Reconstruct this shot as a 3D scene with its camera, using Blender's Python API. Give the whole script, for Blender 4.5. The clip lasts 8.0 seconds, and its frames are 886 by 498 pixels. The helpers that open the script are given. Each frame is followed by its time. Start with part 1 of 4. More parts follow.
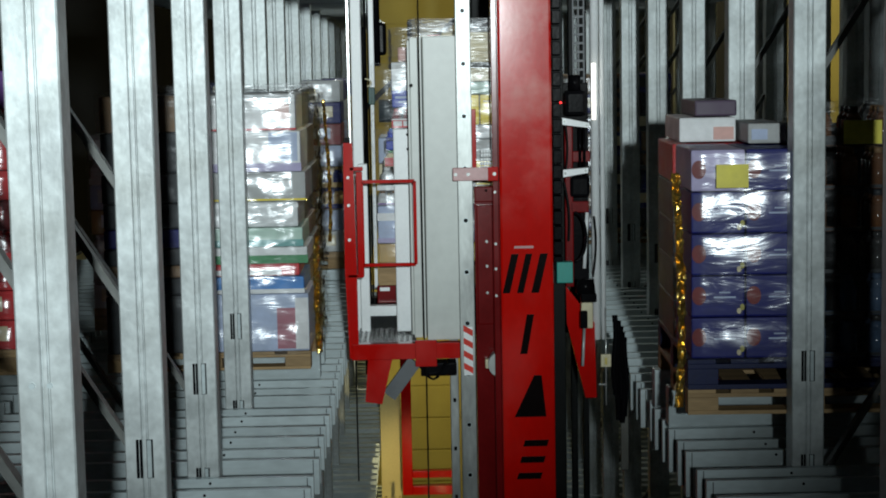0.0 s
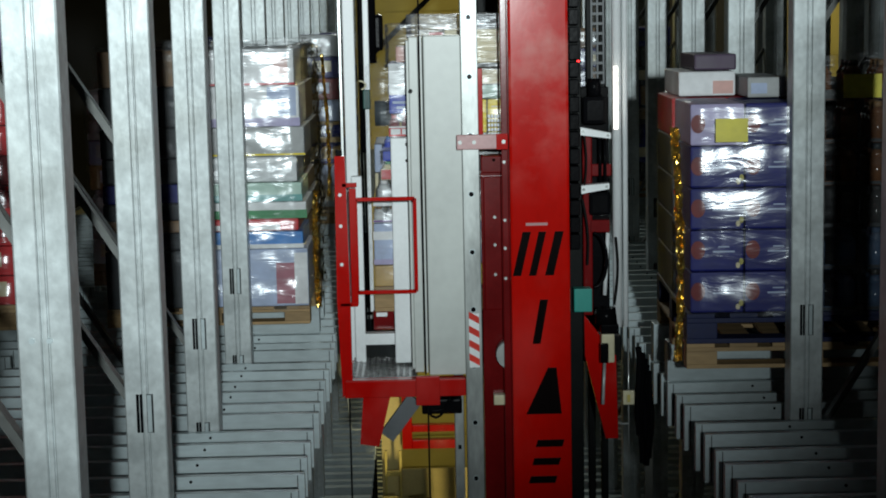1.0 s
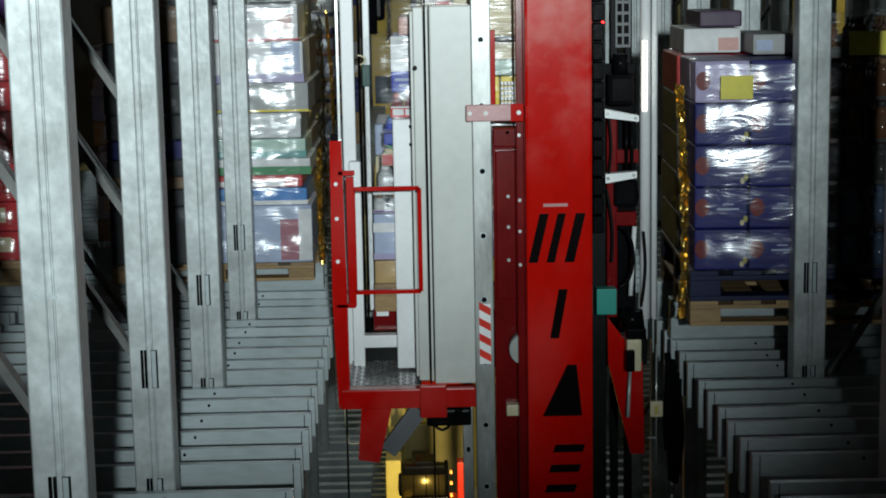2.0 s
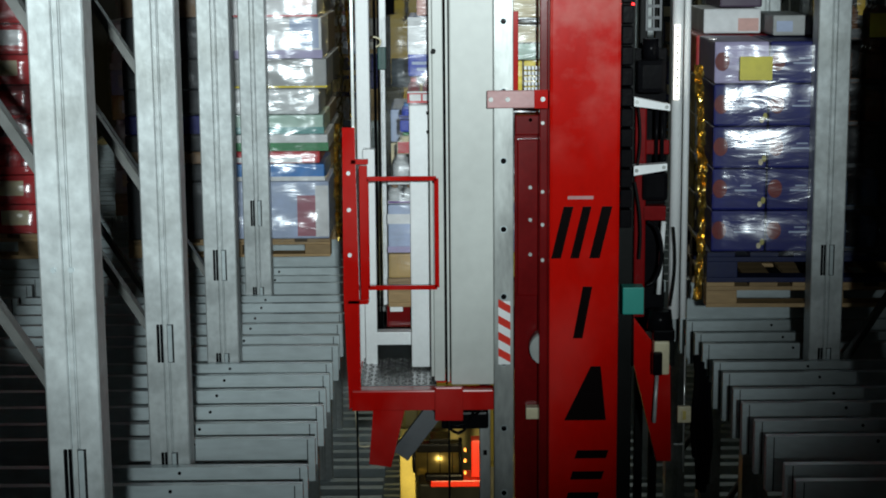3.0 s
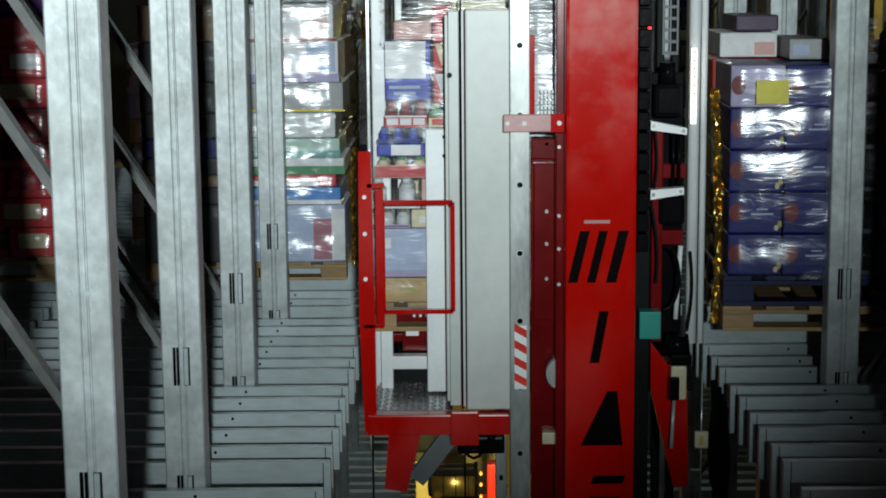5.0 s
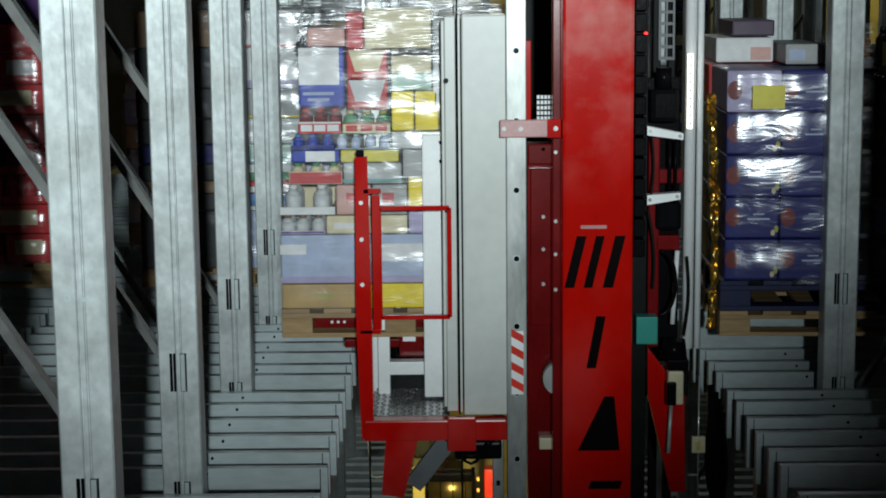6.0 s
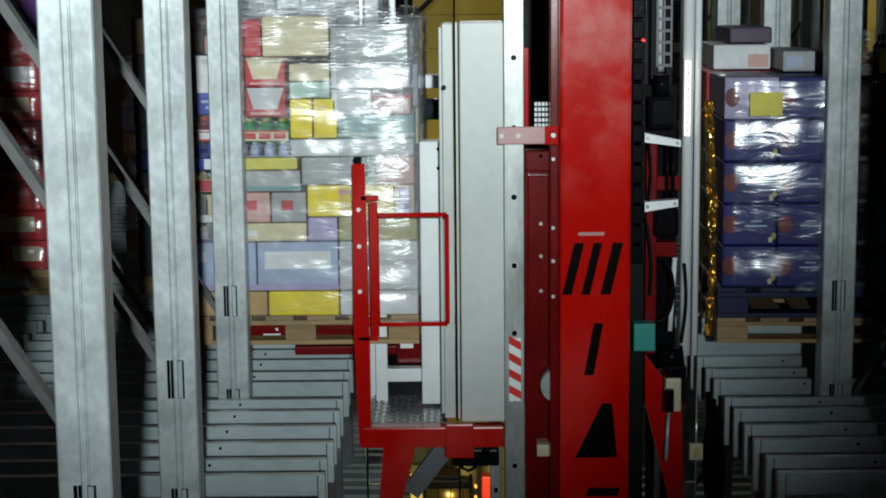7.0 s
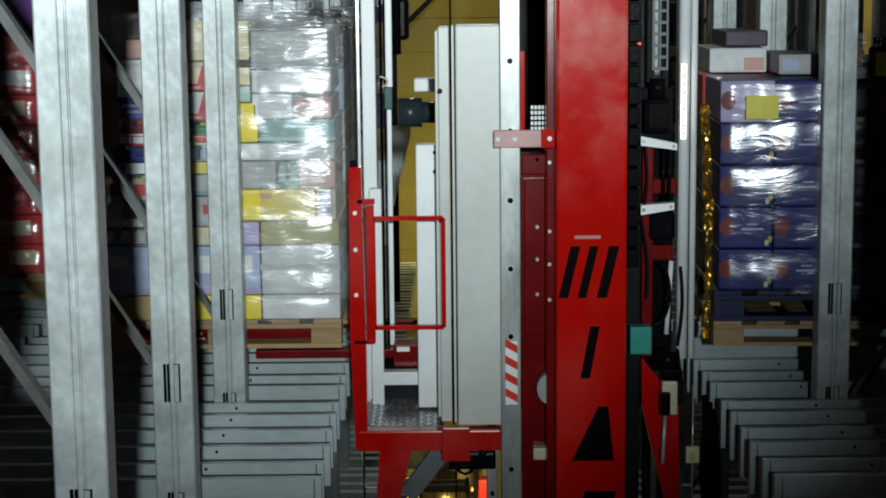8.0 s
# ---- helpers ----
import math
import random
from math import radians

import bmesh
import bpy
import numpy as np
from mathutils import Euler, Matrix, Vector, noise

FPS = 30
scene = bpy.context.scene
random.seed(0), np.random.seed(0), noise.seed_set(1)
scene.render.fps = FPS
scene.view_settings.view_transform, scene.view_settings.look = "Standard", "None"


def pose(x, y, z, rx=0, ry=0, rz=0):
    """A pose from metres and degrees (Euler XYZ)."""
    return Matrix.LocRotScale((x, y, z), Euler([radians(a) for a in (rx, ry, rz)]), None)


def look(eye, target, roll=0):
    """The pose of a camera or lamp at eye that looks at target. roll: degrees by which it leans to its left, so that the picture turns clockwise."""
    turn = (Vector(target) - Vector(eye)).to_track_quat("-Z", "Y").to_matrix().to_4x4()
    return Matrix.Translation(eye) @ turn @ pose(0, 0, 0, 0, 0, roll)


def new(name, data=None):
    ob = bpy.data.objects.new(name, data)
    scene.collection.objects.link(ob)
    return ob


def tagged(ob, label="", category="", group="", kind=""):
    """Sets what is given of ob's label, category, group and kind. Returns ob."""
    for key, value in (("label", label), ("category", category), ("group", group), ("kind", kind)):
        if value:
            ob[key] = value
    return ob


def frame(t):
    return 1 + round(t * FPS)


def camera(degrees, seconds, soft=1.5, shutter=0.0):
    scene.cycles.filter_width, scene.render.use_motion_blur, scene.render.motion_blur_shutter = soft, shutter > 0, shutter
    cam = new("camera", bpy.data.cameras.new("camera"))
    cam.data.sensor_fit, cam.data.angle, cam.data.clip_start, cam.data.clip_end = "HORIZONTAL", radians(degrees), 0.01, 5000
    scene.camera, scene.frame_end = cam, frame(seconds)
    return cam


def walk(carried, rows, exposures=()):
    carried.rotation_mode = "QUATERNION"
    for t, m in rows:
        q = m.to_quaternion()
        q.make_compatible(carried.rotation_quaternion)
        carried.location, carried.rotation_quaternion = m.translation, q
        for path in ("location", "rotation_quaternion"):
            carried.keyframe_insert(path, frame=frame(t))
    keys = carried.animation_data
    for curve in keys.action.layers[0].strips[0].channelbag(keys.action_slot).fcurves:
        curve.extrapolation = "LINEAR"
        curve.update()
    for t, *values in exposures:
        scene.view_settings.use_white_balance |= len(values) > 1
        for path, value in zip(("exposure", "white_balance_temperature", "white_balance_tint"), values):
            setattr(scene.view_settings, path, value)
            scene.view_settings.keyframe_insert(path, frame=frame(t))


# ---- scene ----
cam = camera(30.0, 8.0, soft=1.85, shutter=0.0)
EYE = (0.0, 0.0, 1.55)
TURNS = [
    (0, -1.015, -6.267, 1.063),
    (0.5, -1.035, -7.018, 1.100),
    (1, -1.058, -7.837, 1.145),
    (1.5, -1.057, -8.613, 1.158),
    (3, -0.228, -10.086, 0.460),
    (3.5, 0.053, -9.743, 0.413),
    (4, 0.275, -9.544, 0.380),
    (4.5, 0.368, -9.401, 0.458),
    (6, 0.204, -9.082, 0.570),
    (6.5, 0.165, -8.996, 0.535),
    (7, 0.124, -8.845, 0.545),
    (7.5, 0.080, -8.775, 0.555),
    (8, -0.008, -8.730, 0.570),
]
walk(cam, [(t, pose(*EYE, 90 + pitch, roll, yaw)) for t, yaw, pitch, roll in TURNS], exposures=[(0, 0.0), (4.5, 0.0), (6, -0.09), (8, -0.09)])

# ---- world and lights ----
world = bpy.data.worlds.new("world")
scene.world = world
world.use_nodes = True
world.node_tree.nodes["Background"].inputs[0].default_value = (0.5, 0.6, 0.62, 1)
world.node_tree.nodes["Background"].inputs[1].default_value = 0.002


def spot(name, eye, target, watts, degrees, blend, colour, radius):
    data = bpy.data.lights.new(name, "SPOT")
    data.energy, data.spot_size, data.spot_blend, data.color = watts, radians(degrees), blend, colour
    data.shadow_soft_size = radius
    ob = new(name, data)
    ob.matrix_world = look(eye, target)
    return ob


def area(name, eye, target, watts, sx, sy, colour):
    data = bpy.data.lights.new(name, "AREA")
    data.energy, data.shape, data.size, data.size_y, data.color = watts, "RECTANGLE", sx, sy, colour
    ob = new(name, data)
    ob.matrix_world = look(eye, target)
    return ob


# work light well behind the camera in the aisle, and unseen lamps added for the yellow light at the aisle ends
spot("work_light", (0.32, -3.2, 2.15), (-0.72, 8.0, 2.56), 3150, 42, 1.0, (0.87, 0.99, 1.0), 0.08)
area("aisle_end_lamp", (0.3, 20.5, 4.5), (0.3, 25.0, -2.5), 85, 1.2, 0.5, (1.0, 0.86, 0.42))
# unseen fill added to light the motor and its station
spot("station_fill", (0.35, 11.6, -2.5), (0.0, 15.0, -2.9), 300, 34, 0.6, (1.0, 0.84, 0.40), 0.1)
area("end_wall_lamp", (0.3, 23.0, -1.2), (0.3, 26.0, -5.0), 50, 1.0, 0.4, (1.0, 0.84, 0.36))
area("next_aisle_lamp", (6.9, 21.5, 6.0), (6.9, 26.0, 1.5), 220, 1.2, 0.5, (1.0, 0.88, 0.50))
# unseen fill added to light the far posts and loads
area("rack_fill", (0.35, 13.5, 4.2), (-0.4, 11.0, 0.5), 60, 0.4, 1.4, (0.95, 1.0, 0.92))

# ---- materials ----


def material(name, colour, rough=0.5, metal=0.0, vary=0.15, scale=6.0, bump=0.1, fine=60.0, stretch=(1, 1, 1), dust=None, dust_amount=0.0, coat=0.0, random_hue=0.0, spec=0.35):
    m = bpy.data.materials.new(name)
    m.use_nodes = True
    nt = m.node_tree
    n, link = nt.nodes, nt.links.new
    bsdf = n["Principled BSDF"]
    tc = n.new("ShaderNodeTexCoord")
    mp = n.new("ShaderNodeMapping")
    mp.inputs["Scale"].default_value = stretch
    link(tc.outputs["Object"], mp.inputs[0])
    big, small = n.new("ShaderNodeTexNoise"), n.new("ShaderNodeTexNoise")
    big.inputs["Scale"].default_value, small.inputs["Scale"].default_value = scale, fine
    big.inputs["Detail"].default_value, small.inputs["Detail"].default_value = 6, 3
    link(mp.outputs[0], big.inputs["Vector"])
    link(mp.outputs[0], small.inputs["Vector"])
    ramp = n.new("ShaderNodeMapRange")
    ramp.inputs[1].default_value, ramp.inputs[2].default_value = 0.3, 0.7
    ramp.inputs[3].default_value, ramp.inputs[4].default_value = 1 - vary, 1 + vary
    link(big.outputs[0], ramp.inputs[0])
    ramp2 = n.new("ShaderNodeMapRange")
    ramp2.inputs[1].default_value, ramp2.inputs[2].default_value = 0.3, 0.7
    ramp2.inputs[3].default_value, ramp2.inputs[4].default_value = 1 - vary * 0.4, 1 + vary * 0.4
    link(small.outputs[0], ramp2.inputs[0])
    mul = n.new("ShaderNodeMath")
    mul.operation = "MULTIPLY"
    link(ramp.outputs[0], mul.inputs[0])
    link(ramp2.outputs[0], mul.inputs[1])
    base = n.new("ShaderNodeRGB")
    base.outputs[0].default_value = (*colour, 1)
    source = base.outputs[0]
    if random_hue:
        info = n.new("ShaderNodeObjectInfo")
        hsv = n.new("ShaderNodeHueSaturation")
        rr = n.new("ShaderNodeMapRange")
        rr.inputs[3].default_value, rr.inputs[4].default_value = 1 - random_hue, 1 + random_hue
        link(info.outputs["Random"], rr.inputs[0])
        link(rr.outputs[0], hsv.inputs["Value"])
        link(source, hsv.inputs["Color"])
        source = hsv.outputs[0]
    scaled = n.new("ShaderNodeVectorMath")
    scaled.operation = "SCALE"
    link(source, scaled.inputs[0])
    link(mul.outputs[0], scaled.inputs["Scale"])
    out = scaled.outputs[0]
    if dust:
        dn = n.new("ShaderNodeTexNoise")
        dn.inputs["Scale"].default_value, dn.inputs["Detail"].default_value = 3.2, 8
        link(mp.outputs[0], dn.inputs["Vector"])
        dr = n.new("ShaderNodeMapRange")
        dr.inputs[1].default_value, dr.inputs[2].default_value = 0.48, 0.72
        dr.inputs[4].default_value = dust_amount
        link(dn.outputs[0], dr.inputs[0])
        mix = n.new("ShaderNodeMix")
        mix.data_type = "RGBA"
        mix.inputs[7].default_value = (*dust, 1)
        link(dr.outputs[0], mix.inputs[0])
        link(out, mix.inputs[6])
        out = mix.outputs[2]
    link(out, bsdf.inputs["Base Color"])
    rmap = n.new("ShaderNodeMapRange")
    rmap.inputs[3].default_value, rmap.inputs[4].default_value = rough * 0.75, min(1, rough * 1.25)
    link(big.outputs[0], rmap.inputs[0])
    link(rmap.outputs[0], bsdf.inputs["Roughness"])
    bsdf.inputs["Metallic"].default_value = metal
    bsdf.inputs["Specular IOR Level"].default_value = spec
    bsdf.inputs["Coat Weight"].default_value = coat
    if bump:
        b = n.new("ShaderNodeBump")
        b.inputs["Strength"].default_value, b.inputs["Distance"].default_value = bump, 0.004
        link(small.outputs[0], b.inputs["Height"])
        link(b.outputs[0], bsdf.inputs["Normal"])
    return m


def film_material(name, clear, tint=(0.9, 0.92, 0.95), scale=9.0, strength=0.8, milky=0.25, swell_size=9.0, swell_depth=0.03, rough=0.18):
    """Stretch film: mostly clear, with glossy wrinkles."""
    m = bpy.data.materials.new(name)
    m.use_nodes = True
    nt = m.node_tree
    n, link = nt.nodes, nt.links.new
    n.remove(n["Principled BSDF"])
    clear_node, shine, mix = n.new("ShaderNodeBsdfTransparent"), n.new("ShaderNodeBsdfGlossy"), n.new("ShaderNodeMixShader")
    milk, gloss = n.new("ShaderNodeBsdfDiffuse"), n.new("ShaderNodeMixShader")
    milk.inputs["Color"].default_value = (*tint, 1)
    shine.inputs["Color"].default_value = (*tint, 1)
    shine.inputs["Roughness"].default_value = rough
    gloss.inputs[0].default_value = milky
    link(shine.outputs[0], gloss.inputs[1])
    link(milk.outputs[0], gloss.inputs[2])
    tc, mp = n.new("ShaderNodeTexCoord"), n.new("ShaderNodeMapping")
    mp.inputs["Scale"].default_value = (0.6, 0.6, 2.2)
    link(tc.outputs["Object"], mp.inputs[0])
    wrinkle = n.new("ShaderNodeTexNoise")
    wrinkle.inputs["Scale"].default_value, wrinkle.inputs["Detail"].default_value, wrinkle.inputs["Distortion"].default_value = scale, 5, 1.2
    link(mp.outputs[0], wrinkle.inputs["Vector"])
    swell = n.new("ShaderNodeTexNoise")
    swell.inputs["Scale"].default_value, swell.inputs["Detail"].default_value = swell_size, 1
    link(tc.outputs["Object"], swell.inputs["Vector"])
    broad = n.new("ShaderNodeBump")
    broad.inputs["Strength"].default_value, broad.inputs["Distance"].default_value = 1.0, swell_depth
    link(swell.outputs[0], broad.inputs["Height"])
    b = n.new("ShaderNodeBump")
    b.inputs["Strength"].default_value, b.inputs["Distance"].default_value = strength, 0.012
    link(wrinkle.outputs[0], b.inputs["Height"])
    link(broad.outputs[0], b.inputs["Normal"])
    link(b.outputs[0], shine.inputs["Normal"])
    veil = n.new("ShaderNodeMapRange")
    veil.inputs[1].default_value, veil.inputs[2].default_value = 0.35, 0.75
    veil.inputs[3].default_value, veil.inputs[4].default_value = max(0.03, 1 - clear - 0.08), 1 - clear + 0.12
    link(wrinkle.outputs[0], veil.inputs[0])
    link(veil.outputs[0], mix.inputs[0])
    link(clear_node.outputs[0], mix.inputs[1])
    link(gloss.outputs[0], mix.inputs[2])
    link(mix.outputs[0], n["Material Output"].inputs[0])
    return m


def glow(name, colour, strength):
    m = bpy.data.materials.new(name)
    m.use_nodes = True
    b = m.node_tree.nodes["Principled BSDF"]
    b.inputs["Base Color"].default_value = (*colour, 1)
    b.inputs["Emission Color"].default_value = (*colour, 1)
    b.inputs["Emission Strength"].default_value = strength
    return m


GALV = material("galvanised_steel", (0.47, 0.51, 0.515), 0.40, 0.3, 0.30, 6, 0.15, 40, (1, 1, 0.9), dust=(0.26, 0.26, 0.22), dust_amount=0.35, random_hue=0.08)
SLAT = material("galvanised_sheet", (0.50, 0.575, 0.595), 0.32, 0.2, 0.2, 5, 0.12, 50, (0.3, 1, 1), dust=(0.22, 0.23, 0.21), dust_amount=0.3, random_hue=0.12)
# brace steel darkened: the shade of the uprights is put into its colour
BRACE = material("darkened_zinc", (0.115, 0.12, 0.115), 0.45, 0.2, 0.3, 9, 0.15, 40, dust=(0.14, 0.13, 0.10), dust_amount=0.5)
DARK = material("dark_steel", (0.009, 0.010, 0.010), 0.4, 0.0, 0.2, spec=0.06)
BLACK = material("black_plastic", (0.004, 0.004, 0.005), 0.25, 0.0, 0.2, spec=0.04)
RED = material("red_paint", (0.50, 0.005, 0.003), 0.13, 0.0, 0.12, 3, 0.015, 30, (1, 1, 0.6), dust=(0.50, 0.13, 0.12), dust_amount=0.32, spec=0.4)


def worn_hazed_paint(m, z_low, z_high, colour, amount):
    """Adds scuffed, chalky paint and the lamp's haze, painted in as patches above z_low, full above z_high."""
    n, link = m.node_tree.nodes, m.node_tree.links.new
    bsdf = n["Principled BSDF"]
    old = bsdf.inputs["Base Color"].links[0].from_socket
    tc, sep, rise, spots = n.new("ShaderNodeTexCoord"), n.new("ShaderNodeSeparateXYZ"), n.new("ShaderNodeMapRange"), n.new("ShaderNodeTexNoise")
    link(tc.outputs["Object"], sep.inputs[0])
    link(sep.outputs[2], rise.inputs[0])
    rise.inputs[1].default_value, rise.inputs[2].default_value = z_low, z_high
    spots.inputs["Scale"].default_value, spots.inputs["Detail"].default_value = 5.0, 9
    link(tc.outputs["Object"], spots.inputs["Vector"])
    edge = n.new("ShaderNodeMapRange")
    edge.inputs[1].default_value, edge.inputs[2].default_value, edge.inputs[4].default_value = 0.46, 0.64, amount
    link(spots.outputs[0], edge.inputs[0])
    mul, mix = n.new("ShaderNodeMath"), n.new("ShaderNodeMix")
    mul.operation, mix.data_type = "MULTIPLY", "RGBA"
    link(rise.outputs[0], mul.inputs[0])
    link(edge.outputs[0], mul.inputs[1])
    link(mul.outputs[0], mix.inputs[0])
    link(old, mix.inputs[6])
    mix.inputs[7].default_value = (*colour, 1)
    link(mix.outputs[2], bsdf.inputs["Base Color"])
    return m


# scuffs and the lamp's haze on the upper mast, both in the colour
RED_MAST = worn_hazed_paint(material("red_mast_paint", (0.56, 0.005, 0.002), 0.13, 0.0, 0.12, 3, 0.015, 30, (1, 1, 0.6), dust=(0.50, 0.13, 0.12), dust_amount=0.16, spec=0.4), 0.75, 1.5, (0.66, 0.24, 0.21), 0.7)
# darker red for the web, flange, side frame and forks
RED_DARK = material("dark_red_paint", (0.16, 0.004, 0.005), 0.18, 0.0, 0.2, 4, 0.03)
PINK = material("worn_pink_bracket", (0.50, 0.27, 0.27), 0.3, 0.0, 0.15)
BRIGHT_RED = material("signal_red", (0.75, 0.03, 0.012), 0.35)
CAB = material("cabinet_grey", (0.62, 0.65, 0.62), 0.35, 0.0, 0.1, 2.0, 0.03, 20)
WHITE = material("white_paint", (0.88, 0.91, 0.92), 0.35, 0.0, 0.06, 4, 0.03)
SILVER = material("zinc_rail", (0.34, 0.36, 0.35), 0.35, 0.3, 0.3, 9, 0.08, 60, (1, 1, 0.3))
CHROME = material("bright_steel", (0.66, 0.69, 0.68), 0.2, 0.5, 0.12, 5, 0.02)
PLATE = material("checker_plate", (0.36, 0.36, 0.36), 0.24, 0.85, 0.2, 20, 0.3, 70)
TEAL = material("teal_plastic", (0.02, 0.30, 0.25), 0.4, 0.0, 0.06)
YELLOW = material("yellow_paint", (0.62, 0.50, 0.14), 0.4, 0.0, 0.12)
# yellow reflection on the black motor, put into its colour
MOTOR_SHEEN = material("motor_yellow_sheen", (0.36, 0.27, 0.10), 0.32, 0.9, 0.2)
LIT_WALL = material("lit_wall_yellow", (0.70, 0.58, 0.24), 0.5, 0.0, 0.12, 2.0, 0.05)
CREAM = material("cream_plastic", (0.68, 0.62, 0.42), 0.4)
WOOD = material("pallet_wood", (0.36, 0.24, 0.12), 0.7, 0.0, 0.3, 5, 0.25, 40, (0.3, 2, 4), random_hue=0.2)
BLUE_WOOD = material("blue_pallet_paint", (0.005, 0.010, 0.05), 0.6, 0.0, 0.3, 5, 0.2)
WALL = material("yellow_grey_wall", (0.42, 0.36, 0.11), 0.7, 0.0, 0.12, 1.2, 0.05)
CONCRETE = material("concrete", (0.20, 0.20, 0.19), 0.8, 0.0, 0.2, 2)
ROOF = material("dark_roof", (0.025, 0.025, 0.025), 0.8)
FILM = film_material("stretch_film", 0.945, strength=0.25, milky=0.4, swell_size=8, swell_depth=0.012, rough=0.24)
# thicker film; its milky white also carries painted lamp glare
FILM_HEAVY = film_material("heavy_stretch_film", 0.75, scale=10, strength=0.5, milky=0.65, swell_size=7, swell_depth=0.012, rough=0.26)
# gold tint on the film stands in for yellow lamps reflected in it
FILM_GLINT = film_material("gold_glint_film_side", 0.97, (0.75, 0.55, 0.20), 16, 0.8, milky=0.0, swell_size=14, rough=0.1)
# the same reflected glints as a solid gold strip
GLINT = material("gold_glint_strip", (0.55, 0.38, 0.10), 0.2, 0.9, 0.4, 12, 0.8, 45)
FILM_CLEAR = film_material("glossy_stretch_film", 0.965, scale=8, strength=0.3, milky=0.05, swell_size=9, swell_depth=0.012, rough=0.22)
FILM_SMOOTH = film_material("smooth_stretch_film", 0.955, scale=6, strength=0.4, milky=0.0, swell_size=4.5, swell_depth=0.03, rough=0.21)
LETTER = material("black_lettering", (0.006, 0.004, 0.004), 0.13, 0.0, 0.05, bump=0, spec=0.25)
LED = glow("led_strip", (1.0, 0.97, 0.88), 1.6)
RED_LED = glow("red_led", (1.0, 0.02, 0.02), 4.0)
AMBER_LED = glow("amber_led", (1.0, 0.35, 0.05), 2.0)
PAINTS = {}


def paint(name, colour, rough=0.45):
    if name not in PAINTS:
        PAINTS[name] = material(name, colour, rough, 0.0, 0.14, 8, 0.06, 35)
    return PAINTS[name]


C = {
    "tan": (0.50, 0.33, 0.12), "yellow": (0.85, 0.66, 0.01), "lemon": (0.70, 0.62, 0.08), "blue": (0.03, 0.06, 0.42), "navy": (0.004, 0.008, 0.13),
    "white": (0.72, 0.73, 0.74), "grey": (0.36, 0.37, 0.37), "pale_blue": (0.38, 0.45, 0.62), "red": (0.50, 0.02, 0.025), "orange": (0.70, 0.20, 0.03),
    "pink": (0.62, 0.36, 0.32), "green": (0.05, 0.25, 0.10), "teal": (0.12, 0.34, 0.33), "mint": (0.42, 0.58, 0.50), "cream": (0.66, 0.58, 0.38),
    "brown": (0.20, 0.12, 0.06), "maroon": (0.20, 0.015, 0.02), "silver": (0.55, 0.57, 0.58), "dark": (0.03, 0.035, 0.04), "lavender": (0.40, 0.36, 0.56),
    "olive": (0.42, 0.38, 0.10), "purple": (0.14, 0.05, 0.25), "sky": (0.06, 0.22, 0.55), "rust": (0.13, 0.02, 0.025), "plum": (0.07, 0.045, 0.08), "dusty": (0.36, 0.13, 0.17), "crimson": (0.16, 0.012, 0.012),
    "bottle_blue": (0.07, 0.11, 0.18), "amber": (0.13, 0.06, 0.03), "smoke": (0.05, 0.05, 0.05),
}


def carton_paint(key):
    return paint("carton_" + key, C[key], 0.14 if key in ("bottle_blue", "amber", "smoke") else 0.5)


# ---- mesh helpers ----


def mesh_of(name, bm, *mats):
    me = bpy.data.meshes.new(name)
    bm.normal_update()
    bm.to_mesh(me)
    bm.free()
    for m in mats:
        me.materials.append(m)
    return me


def part(name, bm, mat, parent=None, label="", at=None):
    mats = mat if isinstance(mat, (list, tuple)) else [mat]
    ob = new(name, mesh_of(name, bm, *mats))
    if parent:
        ob.parent = parent
    if at is not None:
        ob.matrix_basis = at
    if label:
        ob["label"] = label
    return ob


def box(bm, x0, x1, y0, y1, z0, z1, bevel=0.0, index=0):
    made = bmesh.ops.create_cube(bm, size=1.0, matrix=Matrix.Translation(((x0 + x1) / 2, (y0 + y1) / 2, (z0 + z1) / 2)) @ Matrix.Diagonal((abs(x1 - x0), abs(y1 - y0), abs(z1 - z0), 1)))
    faces = {f for v in made["verts"] for f in v.link_faces}
    for f in faces:
        f.material_index = index
    if bevel:
        edges = list({e for v in made["verts"] for e in v.link_edges})
        bmesh.ops.bevel(bm, geom=edges, offset=bevel, segments=2, profile=0.6, affect="EDGES", clamp_overlap=True)
    return bm


def rod(bm, a, b, r, seg=14, r2=None, index=0):
    a, b = Vector(a), Vector(b)
    d = b - a
    m = Matrix.Translation((a + b) / 2) @ d.to_track_quat("Z", "Y").to_matrix().to_4x4()
    made = bmesh.ops.create_cone(bm, cap_ends=True, segments=seg, radius1=r, radius2=r if r2 is None else r2, depth=d.length, matrix=m)
    for f in {f for v in made["verts"] for f in v.link_faces}:
        f.material_index = index
        f.smooth = len(f.verts) == 4
    return bm


def bar(bm, a, b, w, h, index=0):
    """A flat bar of width w and thickness h from a to b."""
    a, b = Vector(a), Vector(b)
    d = b - a
    m = Matrix.Translation((a + b) / 2) @ d.to_track_quat("Z", "Y").to_matrix().to_4x4() @ Matrix.Diagonal((w, h, d.length, 1))
    made = bmesh.ops.create_cube(bm, size=1.0, matrix=m)
    for f in {f for v in made["verts"] for f in v.link_faces}:
        f.material_index = index
    return bm


